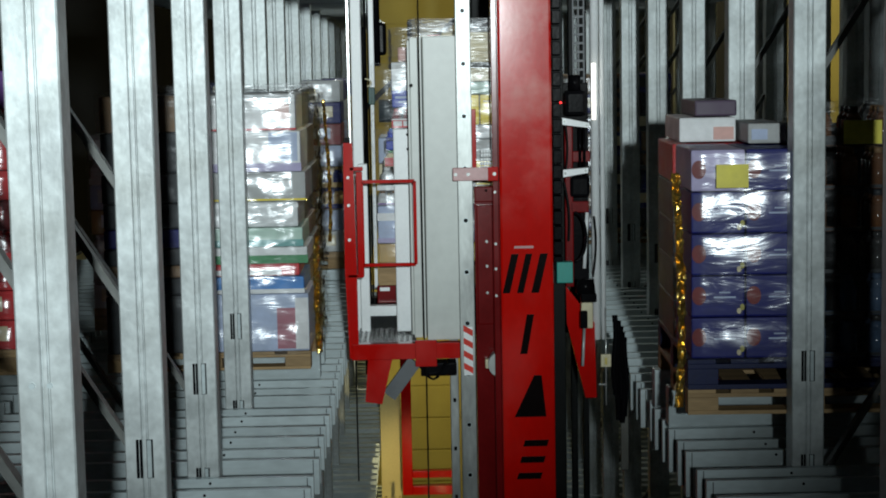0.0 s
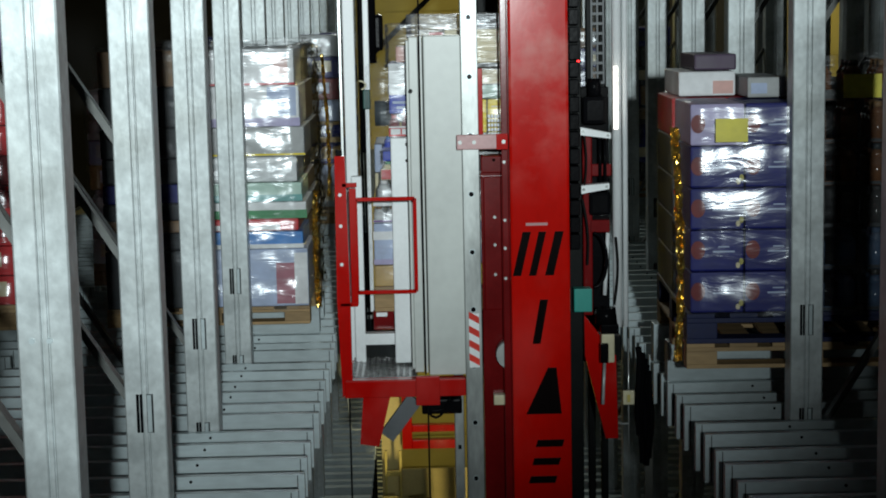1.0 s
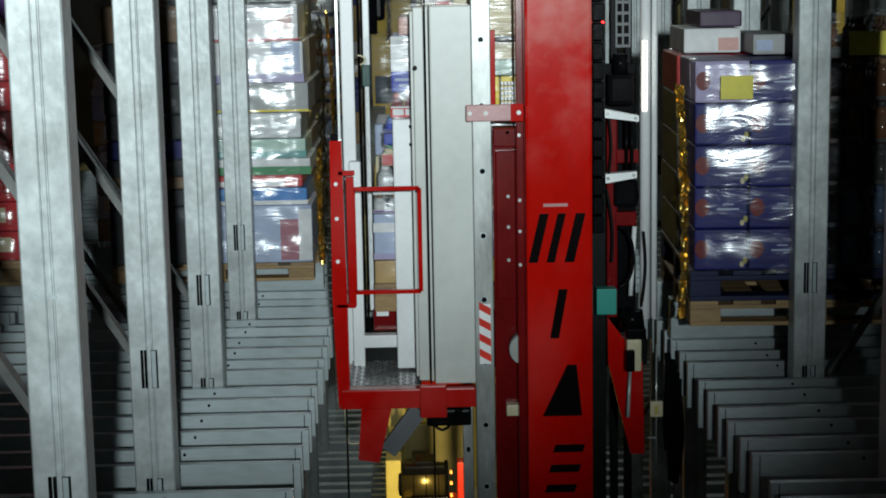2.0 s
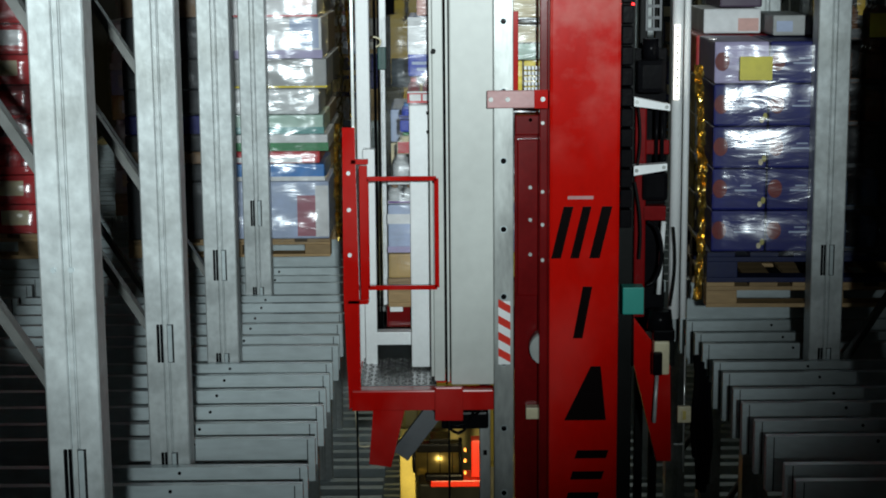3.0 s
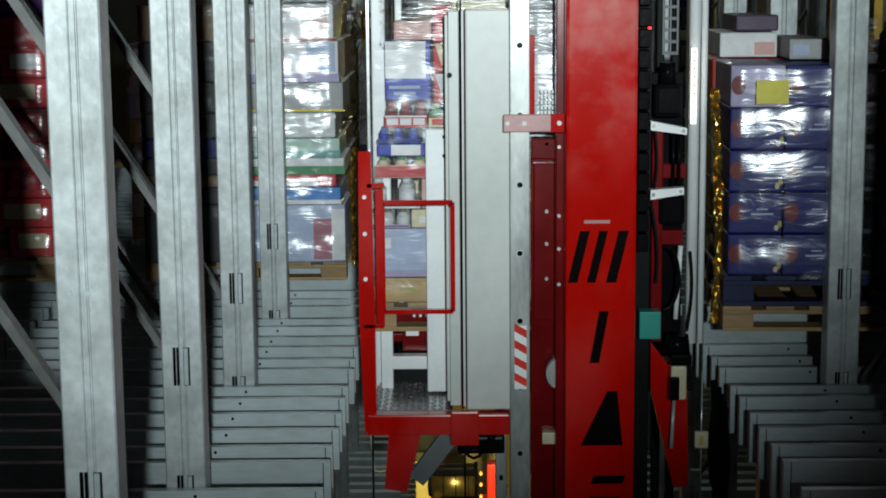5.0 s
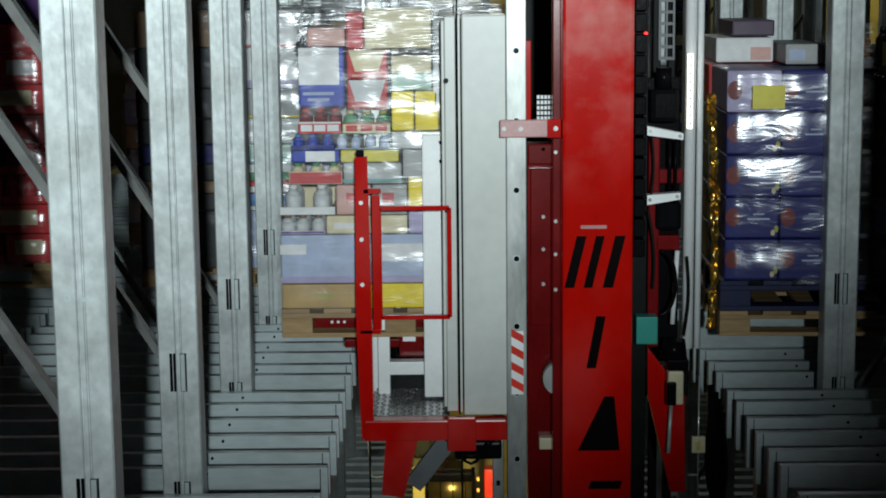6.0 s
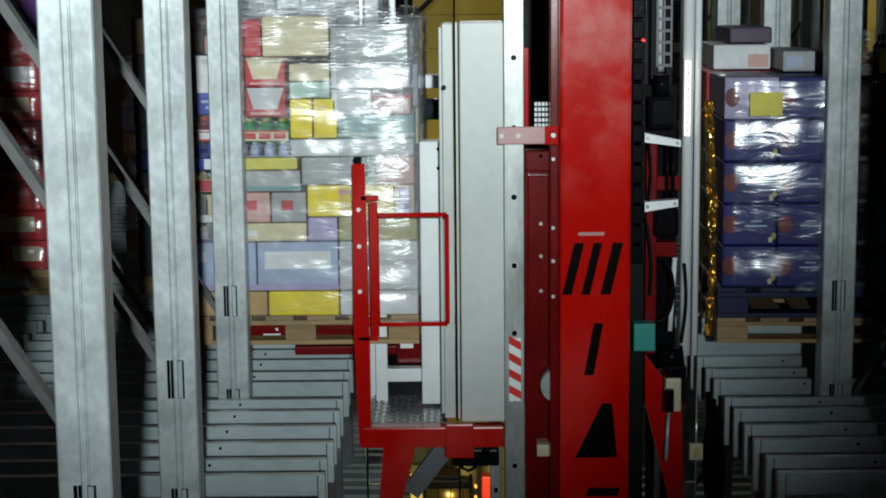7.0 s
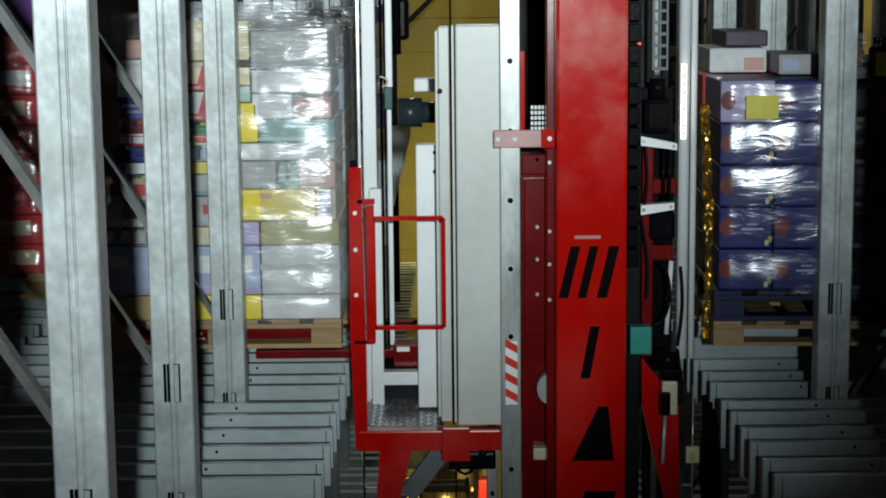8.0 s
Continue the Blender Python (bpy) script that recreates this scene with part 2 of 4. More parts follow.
def prism(bm, outline, y0, y1, index=0):
    """An outline of (x, z) points pushed from y0 to y1."""
    front = [bm.verts.new((x, y0, z)) for x, z in outline]
    back = [bm.verts.new((x, y1, z)) for x, z in outline]
    faces = [bm.faces.new(front), bm.faces.new(back[::-1])]
    k = len(outline)
    for i in range(k):
        faces.append(bm.faces.new((front[i], back[i], back[(i + 1) % k], front[(i + 1) % k])))
    for f in faces:
        f.material_index = index
    bmesh.ops.recalc_face_normals(bm, faces=faces)
    return bm


def tube(points, r, seg=8):
    """One bent tube through the points."""
    bm = B()
    rings = []
    for i, p in enumerate(points):
        d = (Vector(points[min(i + 1, len(points) - 1)]) - Vector(points[max(i - 1, 0)])).normalized()
        u = d.orthogonal().normalized() if not rings else (u - d * u.dot(d)).normalized()
        v = d.cross(u)
        rings.append([bm.verts.new(Vector(p) + r * (math.cos(2 * math.pi * k / seg) * u + math.sin(2 * math.pi * k / seg) * v)) for k in range(seg)])
    for a, b in zip(rings, rings[1:]):
        for k in range(seg):
            f = bm.faces.new((a[k], a[(k + 1) % seg], b[(k + 1) % seg], b[k]))
            f.smooth = True
    bmesh.ops.recalc_face_normals(bm, faces=bm.faces)
    return bm


def B():
    return bmesh.new()


def thing(name, label, category, group="", kind="", at=None):
    ob = new(name)
    ob.empty_display_size = 0.1
    if at is not None:
        ob.matrix_basis = at
    return tagged(ob, label, category, group, kind)


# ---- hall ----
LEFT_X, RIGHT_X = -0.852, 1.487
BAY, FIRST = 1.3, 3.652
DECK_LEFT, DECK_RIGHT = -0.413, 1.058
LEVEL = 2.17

bm = box(B(), -12, 12, -14, 32, -6.9, -6.7)
tagged(part("floor", bm, CONCRETE), "bare grey concrete warehouse floor far below", "floor", kind="structure")
bm = box(B(), -12, 12, -14, 32, 9.0, 9.2)
tagged(part("ceiling", bm, ROOF), "dark unlit warehouse roof", "ceiling", kind="structure")
bm = box(B(), -0.95, 1.6, 26.0, 26.2, -6.7, 9.0)
for i in range(30):
    z = -6.6 + i * 0.52
    box(bm, -0.95, 1.6, 25.985, 26.0, z, z + 0.49)
tagged(part("wall_north", bm, WALL), "yellowish panelled wall closing the aisle", "wall", kind="structure")
tagged(part("wall_north_far", box(B(), 5.6, 8.4, 26.0, 26.2, -6.7, 9.0), WALL), "yellowish wall closing the next aisle", "wall", kind="structure")
# near-black colour stands in for no light reaching the wall behind the racks
for nm, x0, x1 in (("wall_north_left", -12, -0.95), ("wall_north_right", 1.6, 5.6), ("wall_north_corner", 8.4, 12)):
    tagged(part(nm, box(B(), x0, x1, 26.0, 26.2, -6.7, 9.0), ROOF), "plain wall behind the racks, its unlit dark in the colour", "wall", kind="structure")
for nm, x0, x1, y0, y1 in (("wall_south", -12, 12, -14.2, -14), ("wall_west", -12.2, -12, -14, 32), ("wall_east", 12, 12.2, -14, 32)):
    tagged(part(nm, box(B(), x0, x1, y0, y1, -6.7, 9.0), CONCRETE), "plain dark warehouse wall", "wall", kind="structure")


bm = bar(B(), (-0.62, 20.0, 1.05), (0.75, 20.0, 2.35), 0.10, 0.06)
box(bm, -0.66, -0.56, 19.96, 20.06, -6.7, 9.0)
box(bm, 0.70, 0.80, 19.96, 20.06, -6.7, 9.0)
tagged(part("trim", bm, DARK), "dark diagonal steel brace between two columns", "brace", kind="structure")


# ---- rack posts ----
def post_mesh():
    """Two folded channels back to back, with a groove between them."""
    w, wl, d, g = 0.071, 0.053, 0.095, 0.009
    c = 0.010
    outline = [(-wl, 0.004), (-wl + 0.004, 0), (c - g - 0.003, 0), (c - g, 0.002), (c - g + 0.001, 0.007), (c - g + 0.003, 0.007), (c - g + 0.0045, 0.003), (c + g - 0.0045, 0.003), (c + g - 0.003, 0.007), (c + g - 0.001, 0.007), (c + g, 0.002), (c + g + 0.003, 0),
               (w - 0.004, 0), (w, 0.004), (w, d), (w - 0.02, d), (w - 0.02, d - 0.01), (-wl + 0.02, d - 0.01), (-wl + 0.02, d), (-wl, d)]
    bm = B()
    prism(bm, outline, -2.6, 7.0)
    # stand it up: (x, along, depth) to (x, depth, up)
    bmesh.ops.transform(bm, matrix=Matrix(((1, 0, 0, 0), (0, 0, 1, 0), (0, 1, 0, 0), (0, 0, 0, 1))), verts=bm.verts)
    bmesh.ops.recalc_face_normals(bm, faces=bm.faces)
    return mesh_of("rack_post", bm, GALV)


POST = post_mesh()
clip_bm = B()
box(clip_bm, -0.018, -0.009, -0.004, 0.03, -0.06, 0.06, 0.002, 0)
box(clip_bm, -0.007, 0.001, -0.003, 0.03, -0.06, 0.06, 0.001, 0)
box(clip_bm, 0.014, 0.031, -0.005, 0.03, -0.06, 0.06, 0.002, 1)
box(clip_bm, 0.0315, 0.034, -0.003, 0.03, -0.06, 0.06, 0.0, 0)
CLIP = mesh_of("clip", clip_bm, BLACK, SLAT)
bolt_bm = B()
rod(bolt_bm, (0, -0.006, 0), (0, 0.02, 0), 0.007, 6)
BOLT = mesh_of("bolt", bolt_bm, SLAT)
BRACE_BMS = {}


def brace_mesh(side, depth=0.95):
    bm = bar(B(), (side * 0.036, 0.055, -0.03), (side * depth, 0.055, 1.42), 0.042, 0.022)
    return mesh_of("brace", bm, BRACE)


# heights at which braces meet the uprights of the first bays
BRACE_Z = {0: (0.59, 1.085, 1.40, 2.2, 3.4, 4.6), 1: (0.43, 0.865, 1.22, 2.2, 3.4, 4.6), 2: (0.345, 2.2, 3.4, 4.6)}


def upright(x, y, side, clips=True, brace=True):
    ob = new("rack_post", POST)
    ob.location = (x, y, 0)
    tagged(ob, "tall galvanised steel rack upright with a centre groove", "rack post", "rack uprights")
    if clips:
        for z in (0.382, -0.025):
            c = new("clip", CLIP)
            c.parent, c.location = ob, (0, 0, z)
        for dx, z in ((-0.02, 0.86), (0.02, 0.86)) if y < 4 else ():
            c = new("bolt", BOLT)
            c.parent, c.location = ob, (dx, 0, z)
    if brace:
        for z in BRACE_Z.get(round((y - FIRST) / BAY), (-0.75, 2.2, 3.4, 4.6)) if side < 0 else (-1.6, -0.1, 1.5, 3.4, 4.6):
            c = new("brace", BRACE_BMS[side])
            c.parent, c.location = ob, (0, 0, z)
    return ob


BRACE_BMS[-1], BRACE_BMS[1] = brace_mesh(-1), brace_mesh(1)
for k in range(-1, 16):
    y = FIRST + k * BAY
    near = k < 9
    # unseen left post -1 is shifted so its shadow clears the red load
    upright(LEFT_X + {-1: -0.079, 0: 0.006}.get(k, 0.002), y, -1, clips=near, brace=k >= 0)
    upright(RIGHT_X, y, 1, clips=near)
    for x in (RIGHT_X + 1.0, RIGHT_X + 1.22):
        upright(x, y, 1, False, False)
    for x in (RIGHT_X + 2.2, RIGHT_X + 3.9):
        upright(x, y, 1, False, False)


# ---- decks of cross slats ----
def slat_mesh(x0, x1, bolt_x, edge, high):
    """A folded channel: web to the front, flange on top, closed end on the aisle side."""
    bm = B()
    box(bm, x0, x1, 0.0, 0.004, -high, 0.0)
    box(bm, x0, x1, 0.004, 0.030, -0.004, 0.0)
    xe = x1 if edge > 0 else x0
    box(bm, xe - 0.004 if edge > 0 else xe, xe if edge > 0 else xe + 0.004, 0.006, 0.034, -high, -0.006)
    xg = xe - edge * 0.024
    box(bm, xg - 0.0015, xg + 0.0015, -0.001, 0.002, -high, -0.004, 0, 1)
    rod(bm, (bolt_x, -0.004, -0.018), (bolt_x, 0.002, -0.018), 0.0055, 8, index=1)
    return mesh_of("slat", bm, SLAT, BLACK)


SLAT_L = slat_mesh(-1.92, DECK_LEFT, -0.808, 1, 0.145)
SLAT_R = slat_mesh(DECK_RIGHT, 2.55, 1.42, -1, 0.185)
SLAT_LL = slat_mesh(-3.7, -1.96, -3.2, 1, 0.125)
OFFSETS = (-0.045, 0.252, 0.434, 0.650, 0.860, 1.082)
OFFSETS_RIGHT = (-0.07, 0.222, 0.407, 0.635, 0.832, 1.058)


def deck(name, z, mesh, ks, label, offsets=OFFSETS):
    ob = thing(name, label, "rack deck", kind="structure")
    for k in ks:
        for o in offsets:
            s = new("slat", mesh)
            s.parent = ob
            s.location = (random.uniform(-0.004, 0.004), FIRST + k * BAY + o, z + random.uniform(-0.002, 0.002))
    return ob


deck("deck_left", 0.0, SLAT_L, range(-2, 13), "grey galvanised cross slats forming a rack level")
deck("deck_right", 0.0, SLAT_R, range(-2, 13), "grey galvanised cross slats forming a rack level", OFFSETS_RIGHT)
deck("deck_left_back", 0.0, SLAT_LL, range(-1, 8), "grey galvanised cross slats of the rack behind")


def far_deck(name, z, x0, x1, ks):
    bm = B()
    for k in ks:
        for o in OFFSETS:
            y = FIRST + k * BAY + o
            box(bm, x0, x1, y, y + 0.005, z - 0.125, z)
            box(bm, x0, x1, y + 0.005, y + 0.08, z - 0.005, z)
    return tagged(part(name, bm, SLAT), "grey galvanised cross slats of another rack level", "rack deck", kind="structure")


for i, z in enumerate((-LEVEL, -2 * LEVEL, LEVEL)):
    far_deck("deck_left_level_%d" % (i + 1), z, -1.92, DECK_LEFT, range(-1, 15))
    far_deck("deck_right_level_%d" % (i + 1), z, DECK_RIGHT, 2.55, range(-1, 15))
# longitudinal beams that carry the slats
for nm, x in (("beam_left", -0.62), ("beam_left_back", -1.6), ("beam_right", 1.25), ("beam_right_back", 2.3), ("beam_west", -2.3), ("beam_west_back", -3.3)):
    bm = B()
    for z in (-2 * LEVEL, -LEVEL, 0.0):
        box(bm, x - 0.025, x + 0.025, 0.5, 23.0, z - 0.275, z - 0.187)
    tagged(part(nm, bm, GALV), "long galvanised beam under the rack slats", "rack beam", kind="structure")


# ---- pallets and loads ----
def wooden_pallet(parent, w, d, h, mat=WOOD, z0=0.0, name="pallet"):
    """Bottom boards, nine blocks, stringer boards and top boards, each a piece of its own."""
    t = h * 0.16
    ob = part(name, box(B(), 0, w, d / 2 - 0.05, d / 2 + 0.05, z0 + h - 2 * t, z0 + h - t, 0.003), mat, parent)
    block = mesh_of("block", box(B(), 0, 0.12, 0, 0.1, z0 + t, z0 + h - 2 * t, 0.003), mat)
    runner = mesh_of("board", box(B(), 0, w, 0, 0.1, z0, z0 + t, 0.003), mat)
    top = mesh_of("board", box(B(), 0, 0.11, 0, d, z0 + h - t, z0 + h, 0.003), mat)

    def piece(nm, data, x, y, z=0.0):
        o = new(nm, data)
        o.parent, o.location = ob, (x, y, z)

    for y in (0, d / 2 - 0.05, d - 0.1):
        piece("board", runner, 0, y)
        if y != d / 2 - 0.05:
            piece("board", runner, 0, y, h - 2 * t)
        for x in (0, w / 2 - 0.06, w - 0.12):
            piece("block", block, x, y)
    for i in range(6):
        piece("board", top, i * (w - 0.11) / 5, 0)
    return ob


def carton(parent, x0, x1, y0, y1, z0, z1, key, style="", name="carton", label=""):
    """One carton with rounded edges, top flaps and what is printed on its front."""
    bm = B()
    g = 0.0025
    box(bm, x0 + g, x1 - g, y0 + g, y1 - g, z0 + 0.001, z1 - g, min(0.008, 0.15 * (z1 - z0)))
    ob = part(name, bm, carton_paint(key), parent, label)
    w, h = x1 - x0, z1 - z0
    for kind, u0, u1, v0, v1, col in style or ():
        bm = B()
        xa, xb, za, zb = x0 + u0 * w, x0 + u1 * w, z0 + v0 * h, z0 + v1 * h
        if kind == "round_print":
            ring = [(0.5 * (xa + xb) + 0.5 * (xb - xa) * math.cos(a), 0.5 * (za + zb) + 0.5 * (zb - za) * math.sin(a)) for a in (2 * math.pi * i / 20 for i in range(20))]
            prism(bm, ring, y0 - 0.0015, y0 + 0.004)
        elif kind == "window_print":
            prism(bm, [(xa + 0.18 * (xb - xa), za), (xb - 0.18 * (xb - xa), za), (xb, zb), (xa, zb)], y0 - 0.0015, y0 + 0.004)
        else:
            box(bm, xa, xb, y0 - 0.0015, y0 + 0.004, za, zb)
        part(kind, bm, carton_paint(col), ob)
    return ob


def bottle_pack(parent, x0, x1, y0, y1, z0, z1, key, cap, step=0.075, tray="", tray_high=0.28, marks=""):
    """A shrink-wrapped tray of bottles or jars: rows of bodies with caps."""
    bm = B()
    nx, ny = max(1, int((x1 - x0) / step)), max(1, min(3, int((y1 - y0) / step)))
    r = min((x1 - x0) / nx, 0.9 * step) * 0.47
    h = z1 - z0
    for i in range(nx):
        for j in range(ny):
            x, y = x0 + (i + 0.5) * (x1 - x0) / nx, y0 + r + j * 2.05 * r
            rod(bm, (x, y, z0 + 0.002), (x, y, z0 + 0.66 * h), r, 12, index=0)
            rod(bm, (x, y, z0 + 0.66 * h), (x, y, z0 + 0.84 * h), r, 12, r * 0.5, index=0)
            rod(bm, (x, y, z0 + 0.84 * h), (x, y, z0 + 0.98 * h), r * 0.55, 10, index=1)
    box(bm, x0 + 0.002, x1 - 0.002, y0 - 0.002, y0 + 0.003, z0 + 0.002, z0 + tray_high * h, 0.003, 2)
    pack = part("bottle_pack", bm, [carton_paint(key), carton_paint(cap), carton_paint(tray or cap)], parent)
    if marks:
        for u in (0.2, 0.5, 0.8):
            x = x0 + u * (x1 - x0)
            part("print_bar", box(B(), x - 0.022, x + 0.022, y0 - 0.0045, y0 - 0.001, z0 + 0.25 * tray_high * h, z0 + 0.75 * tray_high * h), carton_paint(marks), pack)
        part("stripe", box(B(), x0 + 0.004, x1 - 0.004, y0 - 0.0045, y0 - 0.001, z0 + 0.84 * tray_high * h, z0 + 0.97 * tray_high * h), carton_paint(marks), pack)
    return pack


def wrap(parent, x0, x1, y0, y1, z0, z1, mat, seed, bulge=0.006, name="stretch_wrap", bow=0.0, scallop=0.0, pitch=0.16):
    """A wrinkled film skin round the load, open below."""
    bm = B()
    rng = random.Random(seed)
    nu, nv = 64, 60
    ring = []
    per = 2 * ((x1 - x0) + (y1 - y0))
    for j in range(nv + 1):
        z = z0 + (z1 - z0) * j / nv
        row = []
        for i in range(nu):
            s = per * i / nu
            if s < x1 - x0:
                p, nrm = (x0 + s, y0), (0, -1)
            elif s < x1 - x0 + y1 - y0:
                p, nrm = (x1, y0 + s - (x1 - x0)), (1, 0)
            elif s < 2 * (x1 - x0) + y1 - y0:
                p, nrm = (x1 - (s - (x1 - x0) - (y1 - y0)), y1), (0, 1)
            else:
                p, nrm = (x0, y1 - (s - 2 * (x1 - x0) - (y1 - y0))), (-1, 0)
            k = bulge * (0.6 + rng.uniform(-0.5, 0.8))
            if s < x1 - x0:
                k = k * 0.35 + bow * math.sin(math.pi * s / (x1 - x0)) + scallop * abs(math.sin(math.pi * (z - z0) / pitch))
            if j == nv:
                k = -0.05
            row.append(bm.verts.new((p[0] + nrm[0] * k, p[1] + nrm[1] * k, z + rng.uniform(-0.004, 0.004))))
        ring.append(row)
    for j in range(nv):
        for i in range(nu):
            f = bm.faces.new((ring[j][i], ring[j][(i + 1) % nu], ring[j + 1][(i + 1) % nu], ring[j + 1][i]))
            f.smooth = True
    return part(name, bm, mat, parent)


def supports(x0, x1, y0, offsets, z1=0.15):
    for o in offsets:
        bm = box(B(), x0, x1, y0 + o, y0 + o + 0.08, 0.003, z1, 0.004)
        tagged(part("support_beam", bm, SLAT), "grey steel bearer under a pallet on the rack slats", "support beam", "pallet bearers")


def glint_edge(parent, x, y, z0, z1, width, seed):
    """A crumpled strip of film down one corner of a load, its gold lamp glints painted in."""
    rng = random.Random(seed)
    bm = B()
    rows = []
    for j in range(46):
        z = z0 + (z1 - z0) * j / 45
        sway = 0.012 * math.sin(5.0 * z + seed)
        rows.append([bm.verts.new((x + sway + width * (i / 4 - 0.5) * rng.uniform(0.6, 1.2), y + rng.uniform(-0.016, 0.012), z + rng.uniform(-0.006, 0.006))) for i in range(5)])
    for a, b in zip(rows, rows[1:]):
        for i in range(4):
            bm.faces.new((a[i], a[i + 1], b[i + 1], b[i]))
    return part("film_tail", bm, GLINT, parent, "crumpled film, gold from painted lamp glints")


PALLET_Z = 0.155


def delivered_load():
    ob = thing("loaded_pallet", "mixed grocery pallet in clear stretch film on forks", "loaded pallet", "loaded pallets")
    wooden_pallet(ob, 0.93, 1.05, 0.115)
    panel = [("label", 0.02, 0.88, 0.37, 0.985, "white"), ("print_bar", 0.1, 0.76, 0.2, 0.25, "pale_blue"), ("print_bar", 0.2, 0.66, 0.1, 0.15, "pale_blue")]
    redw = [("window_print", 0.06, 0.94, 0.26, 0.97, "cream"), ("print_bar", 0.14, 0.86, 0.08, 0.16, "pink")]
    redm = [("window_print", 0.06, 0.94, 0.26, 0.97, "silver"), ("print_bar", 0.14, 0.86, 0.08, 0.16, "pink")]
    rows = [
        (0.0, 0.34, 0.115, 0.215, "tan", [("print_bar", 0.4, 0.6, 0.4, 0.6, "olive")]), (0.34, 0.62, 0.115, 0.215, "yellow", ()), (0.62, 0.93, 0.115, 0.215, "white", ()),
        (0.0, 0.30, 0.215, 0.41, "pale_blue", [("label", 0.0, 0.34, 0.6, 0.8, "white"), ("stripe", 0.0, 1.0, 0.02, 0.14, "lavender")]), (0.30, 0.62, 0.215, 0.41, "pale_blue", [("stripe", 0.0, 1.0, 0.02, 0.14, "lavender"), ("label", 0.1, 0.9, 0.45, 0.8, "white")]),
        (0.62, 0.93, 0.215, 0.41, "white", [("stripe", 0.0, 1.0, 0.5, 0.62, "silver")]),
        (0.18, 0.50, 0.41, 0.485, "cream", [("print_bar", 0.1, 0.4, 0.3, 0.6, "white")]), (0.50, 0.62, 0.41, 0.505, "lavender", ()), (0.62, 0.93, 0.41, 0.505, "olive", ()),
        (0.22, 0.36, 0.485, 0.605, "pink", [("label", 0.3, 0.62, 0.4, 0.72, "red")]), (0.36, 0.5, 0.485, 0.605, "grey", [("label", 0.3, 0.62, 0.4, 0.72, "red")]), (0.50, 0.84, 0.505, 0.63, "yellow", [("label", 0.36, 0.5, 0.7, 0.85, "pink")]), (0.84, 0.92, 0.505, 0.63, "cream", [("label", 0.2, 0.8, 0.1, 0.9, "lavender")]),
        (0.25, 0.48, 0.605, 0.69, "grey", [("stripe", 0.0, 1.0, 0.1, 0.24, "teal")]), (0.48, 0.69, 0.63, 0.74, "grey", ()), (0.775, 0.92, 0.63, 0.74, "pink", ()),
        (0.24, 0.47, 0.69, 0.74, "lemon", ()), (0.05, 0.24, 0.69, 0.74, "blue", [("label", 0.3, 0.9, 0.1, 0.9, "white")]),
        (0.44, 0.53, 0.81, 0.965, "yellow", [("print_bar", 0.2, 0.6, 0.75, 0.8, "cream")]), (0.53, 0.625, 0.81, 0.965, "yellow", [("print_bar", 0.2, 0.6, 0.75, 0.8, "cream")]), (0.44, 0.92, 0.74, 0.81, "silver", ()), (0.625, 0.92, 0.81, 0.90, "teal", [("stripe", 0.0, 1.0, 0.08, 0.22, "mint")]),
        (0.085, 0.265, 0.905, 1.135, "blue", panel), (0.27, 0.43, 0.895, 1.01, "red", redm), (0.27, 0.43, 1.01, 1.125, "red", redw),
        (0.44, 0.60, 0.965, 1.03, "mint", ()), (0.44, 0.60, 1.03, 1.10, "cream", ()), (0.60, 0.76, 0.90, 1.0, "white", ()), (0.76, 0.91, 0.90, 0.98, "pink", [("stripe", 0.0, 1.0, 0.8, 0.95, "red")]), (0.60, 0.91, 1.0, 1.09, "silver", ()),
        (0.27, 0.34, 1.125, 1.27, "red", ()), (0.34, 0.60, 1.125, 1.28, "cream", ()), (0.60, 0.90, 1.095, 1.24, "grey", ()), (0.12, 0.27, 1.135, 1.21, "pink", ()),
    ]
    for x0, x1, z0, z1, key, style in rows:
        carton(ob, x0, x1, 0.0, 0.5, z0, z1, key, style)
    bottle_pack(ob, 0.69, 0.775, 0.0, 0.5, 0.63, 0.74, "mint", "green", 0.04)
    bottle_pack(ob, 0.0, 0.18, 0.0, 0.5, 0.41, 0.485, "silver", "brown", 0.06, "purple", 0.2)
    bottle_pack(ob, 0.0, 0.22, 0.0, 0.5, 0.485, 0.605, "silver", "white")
    bottle_pack(ob, 0.04, 0.25, 0.0, 0.5, 0.605, 0.69, "cream", "green", 0.06, "red", 0.6)
    bottle_pack(ob, 0.22, 0.44, 0.0, 0.5, 0.74, 0.80, "pale_blue", "mint", 0.045, "sky", 0.1)
    bottle_pack(ob, 0.05, 0.22, 0.0, 0.5, 0.74, 0.80, "blue", "sky", 0.045, "navy", 0.3)
    bottle_pack(ob, 0.08, 0.25, 0.0, 0.5, 0.80, 0.90, "maroon", "red", 0.055, "red", 0.5, "white")
    bottle_pack(ob, 0.25, 0.44, 0.0, 0.5, 0.80, 0.89, "green", "olive", 0.062, "cream", 0.5, "red")
    keys = ["tan", "white", "cream", "pale_blue", "grey", "red", "tan", "teal"]
    z = 0.115
    for j in range(7):
        h = 0.14 + 0.02 * (j % 3)
        inset = 0.17 if j > 3 else 0.0
        for i in range(3):
            wide = (0.93 - inset) / 3
            carton(ob, inset + i * wide, inset + (i + 1) * wide, 0.51, 1.05, z, z + h, keys[(i * 3 + j) % len(keys)])
        z += h
    wrap(ob, -0.012, 0.942, -0.014, 1.062, 0.09, 1.13, FILM, 3, bow=0.02, scallop=0.003, pitch=0.12)
    wrap(ob, 0.63, 0.95, -0.02, 1.07, 0.20, 1.275, FILM_HEAVY, 5, 0.009, bow=0.012, scallop=0.006, pitch=0.11)
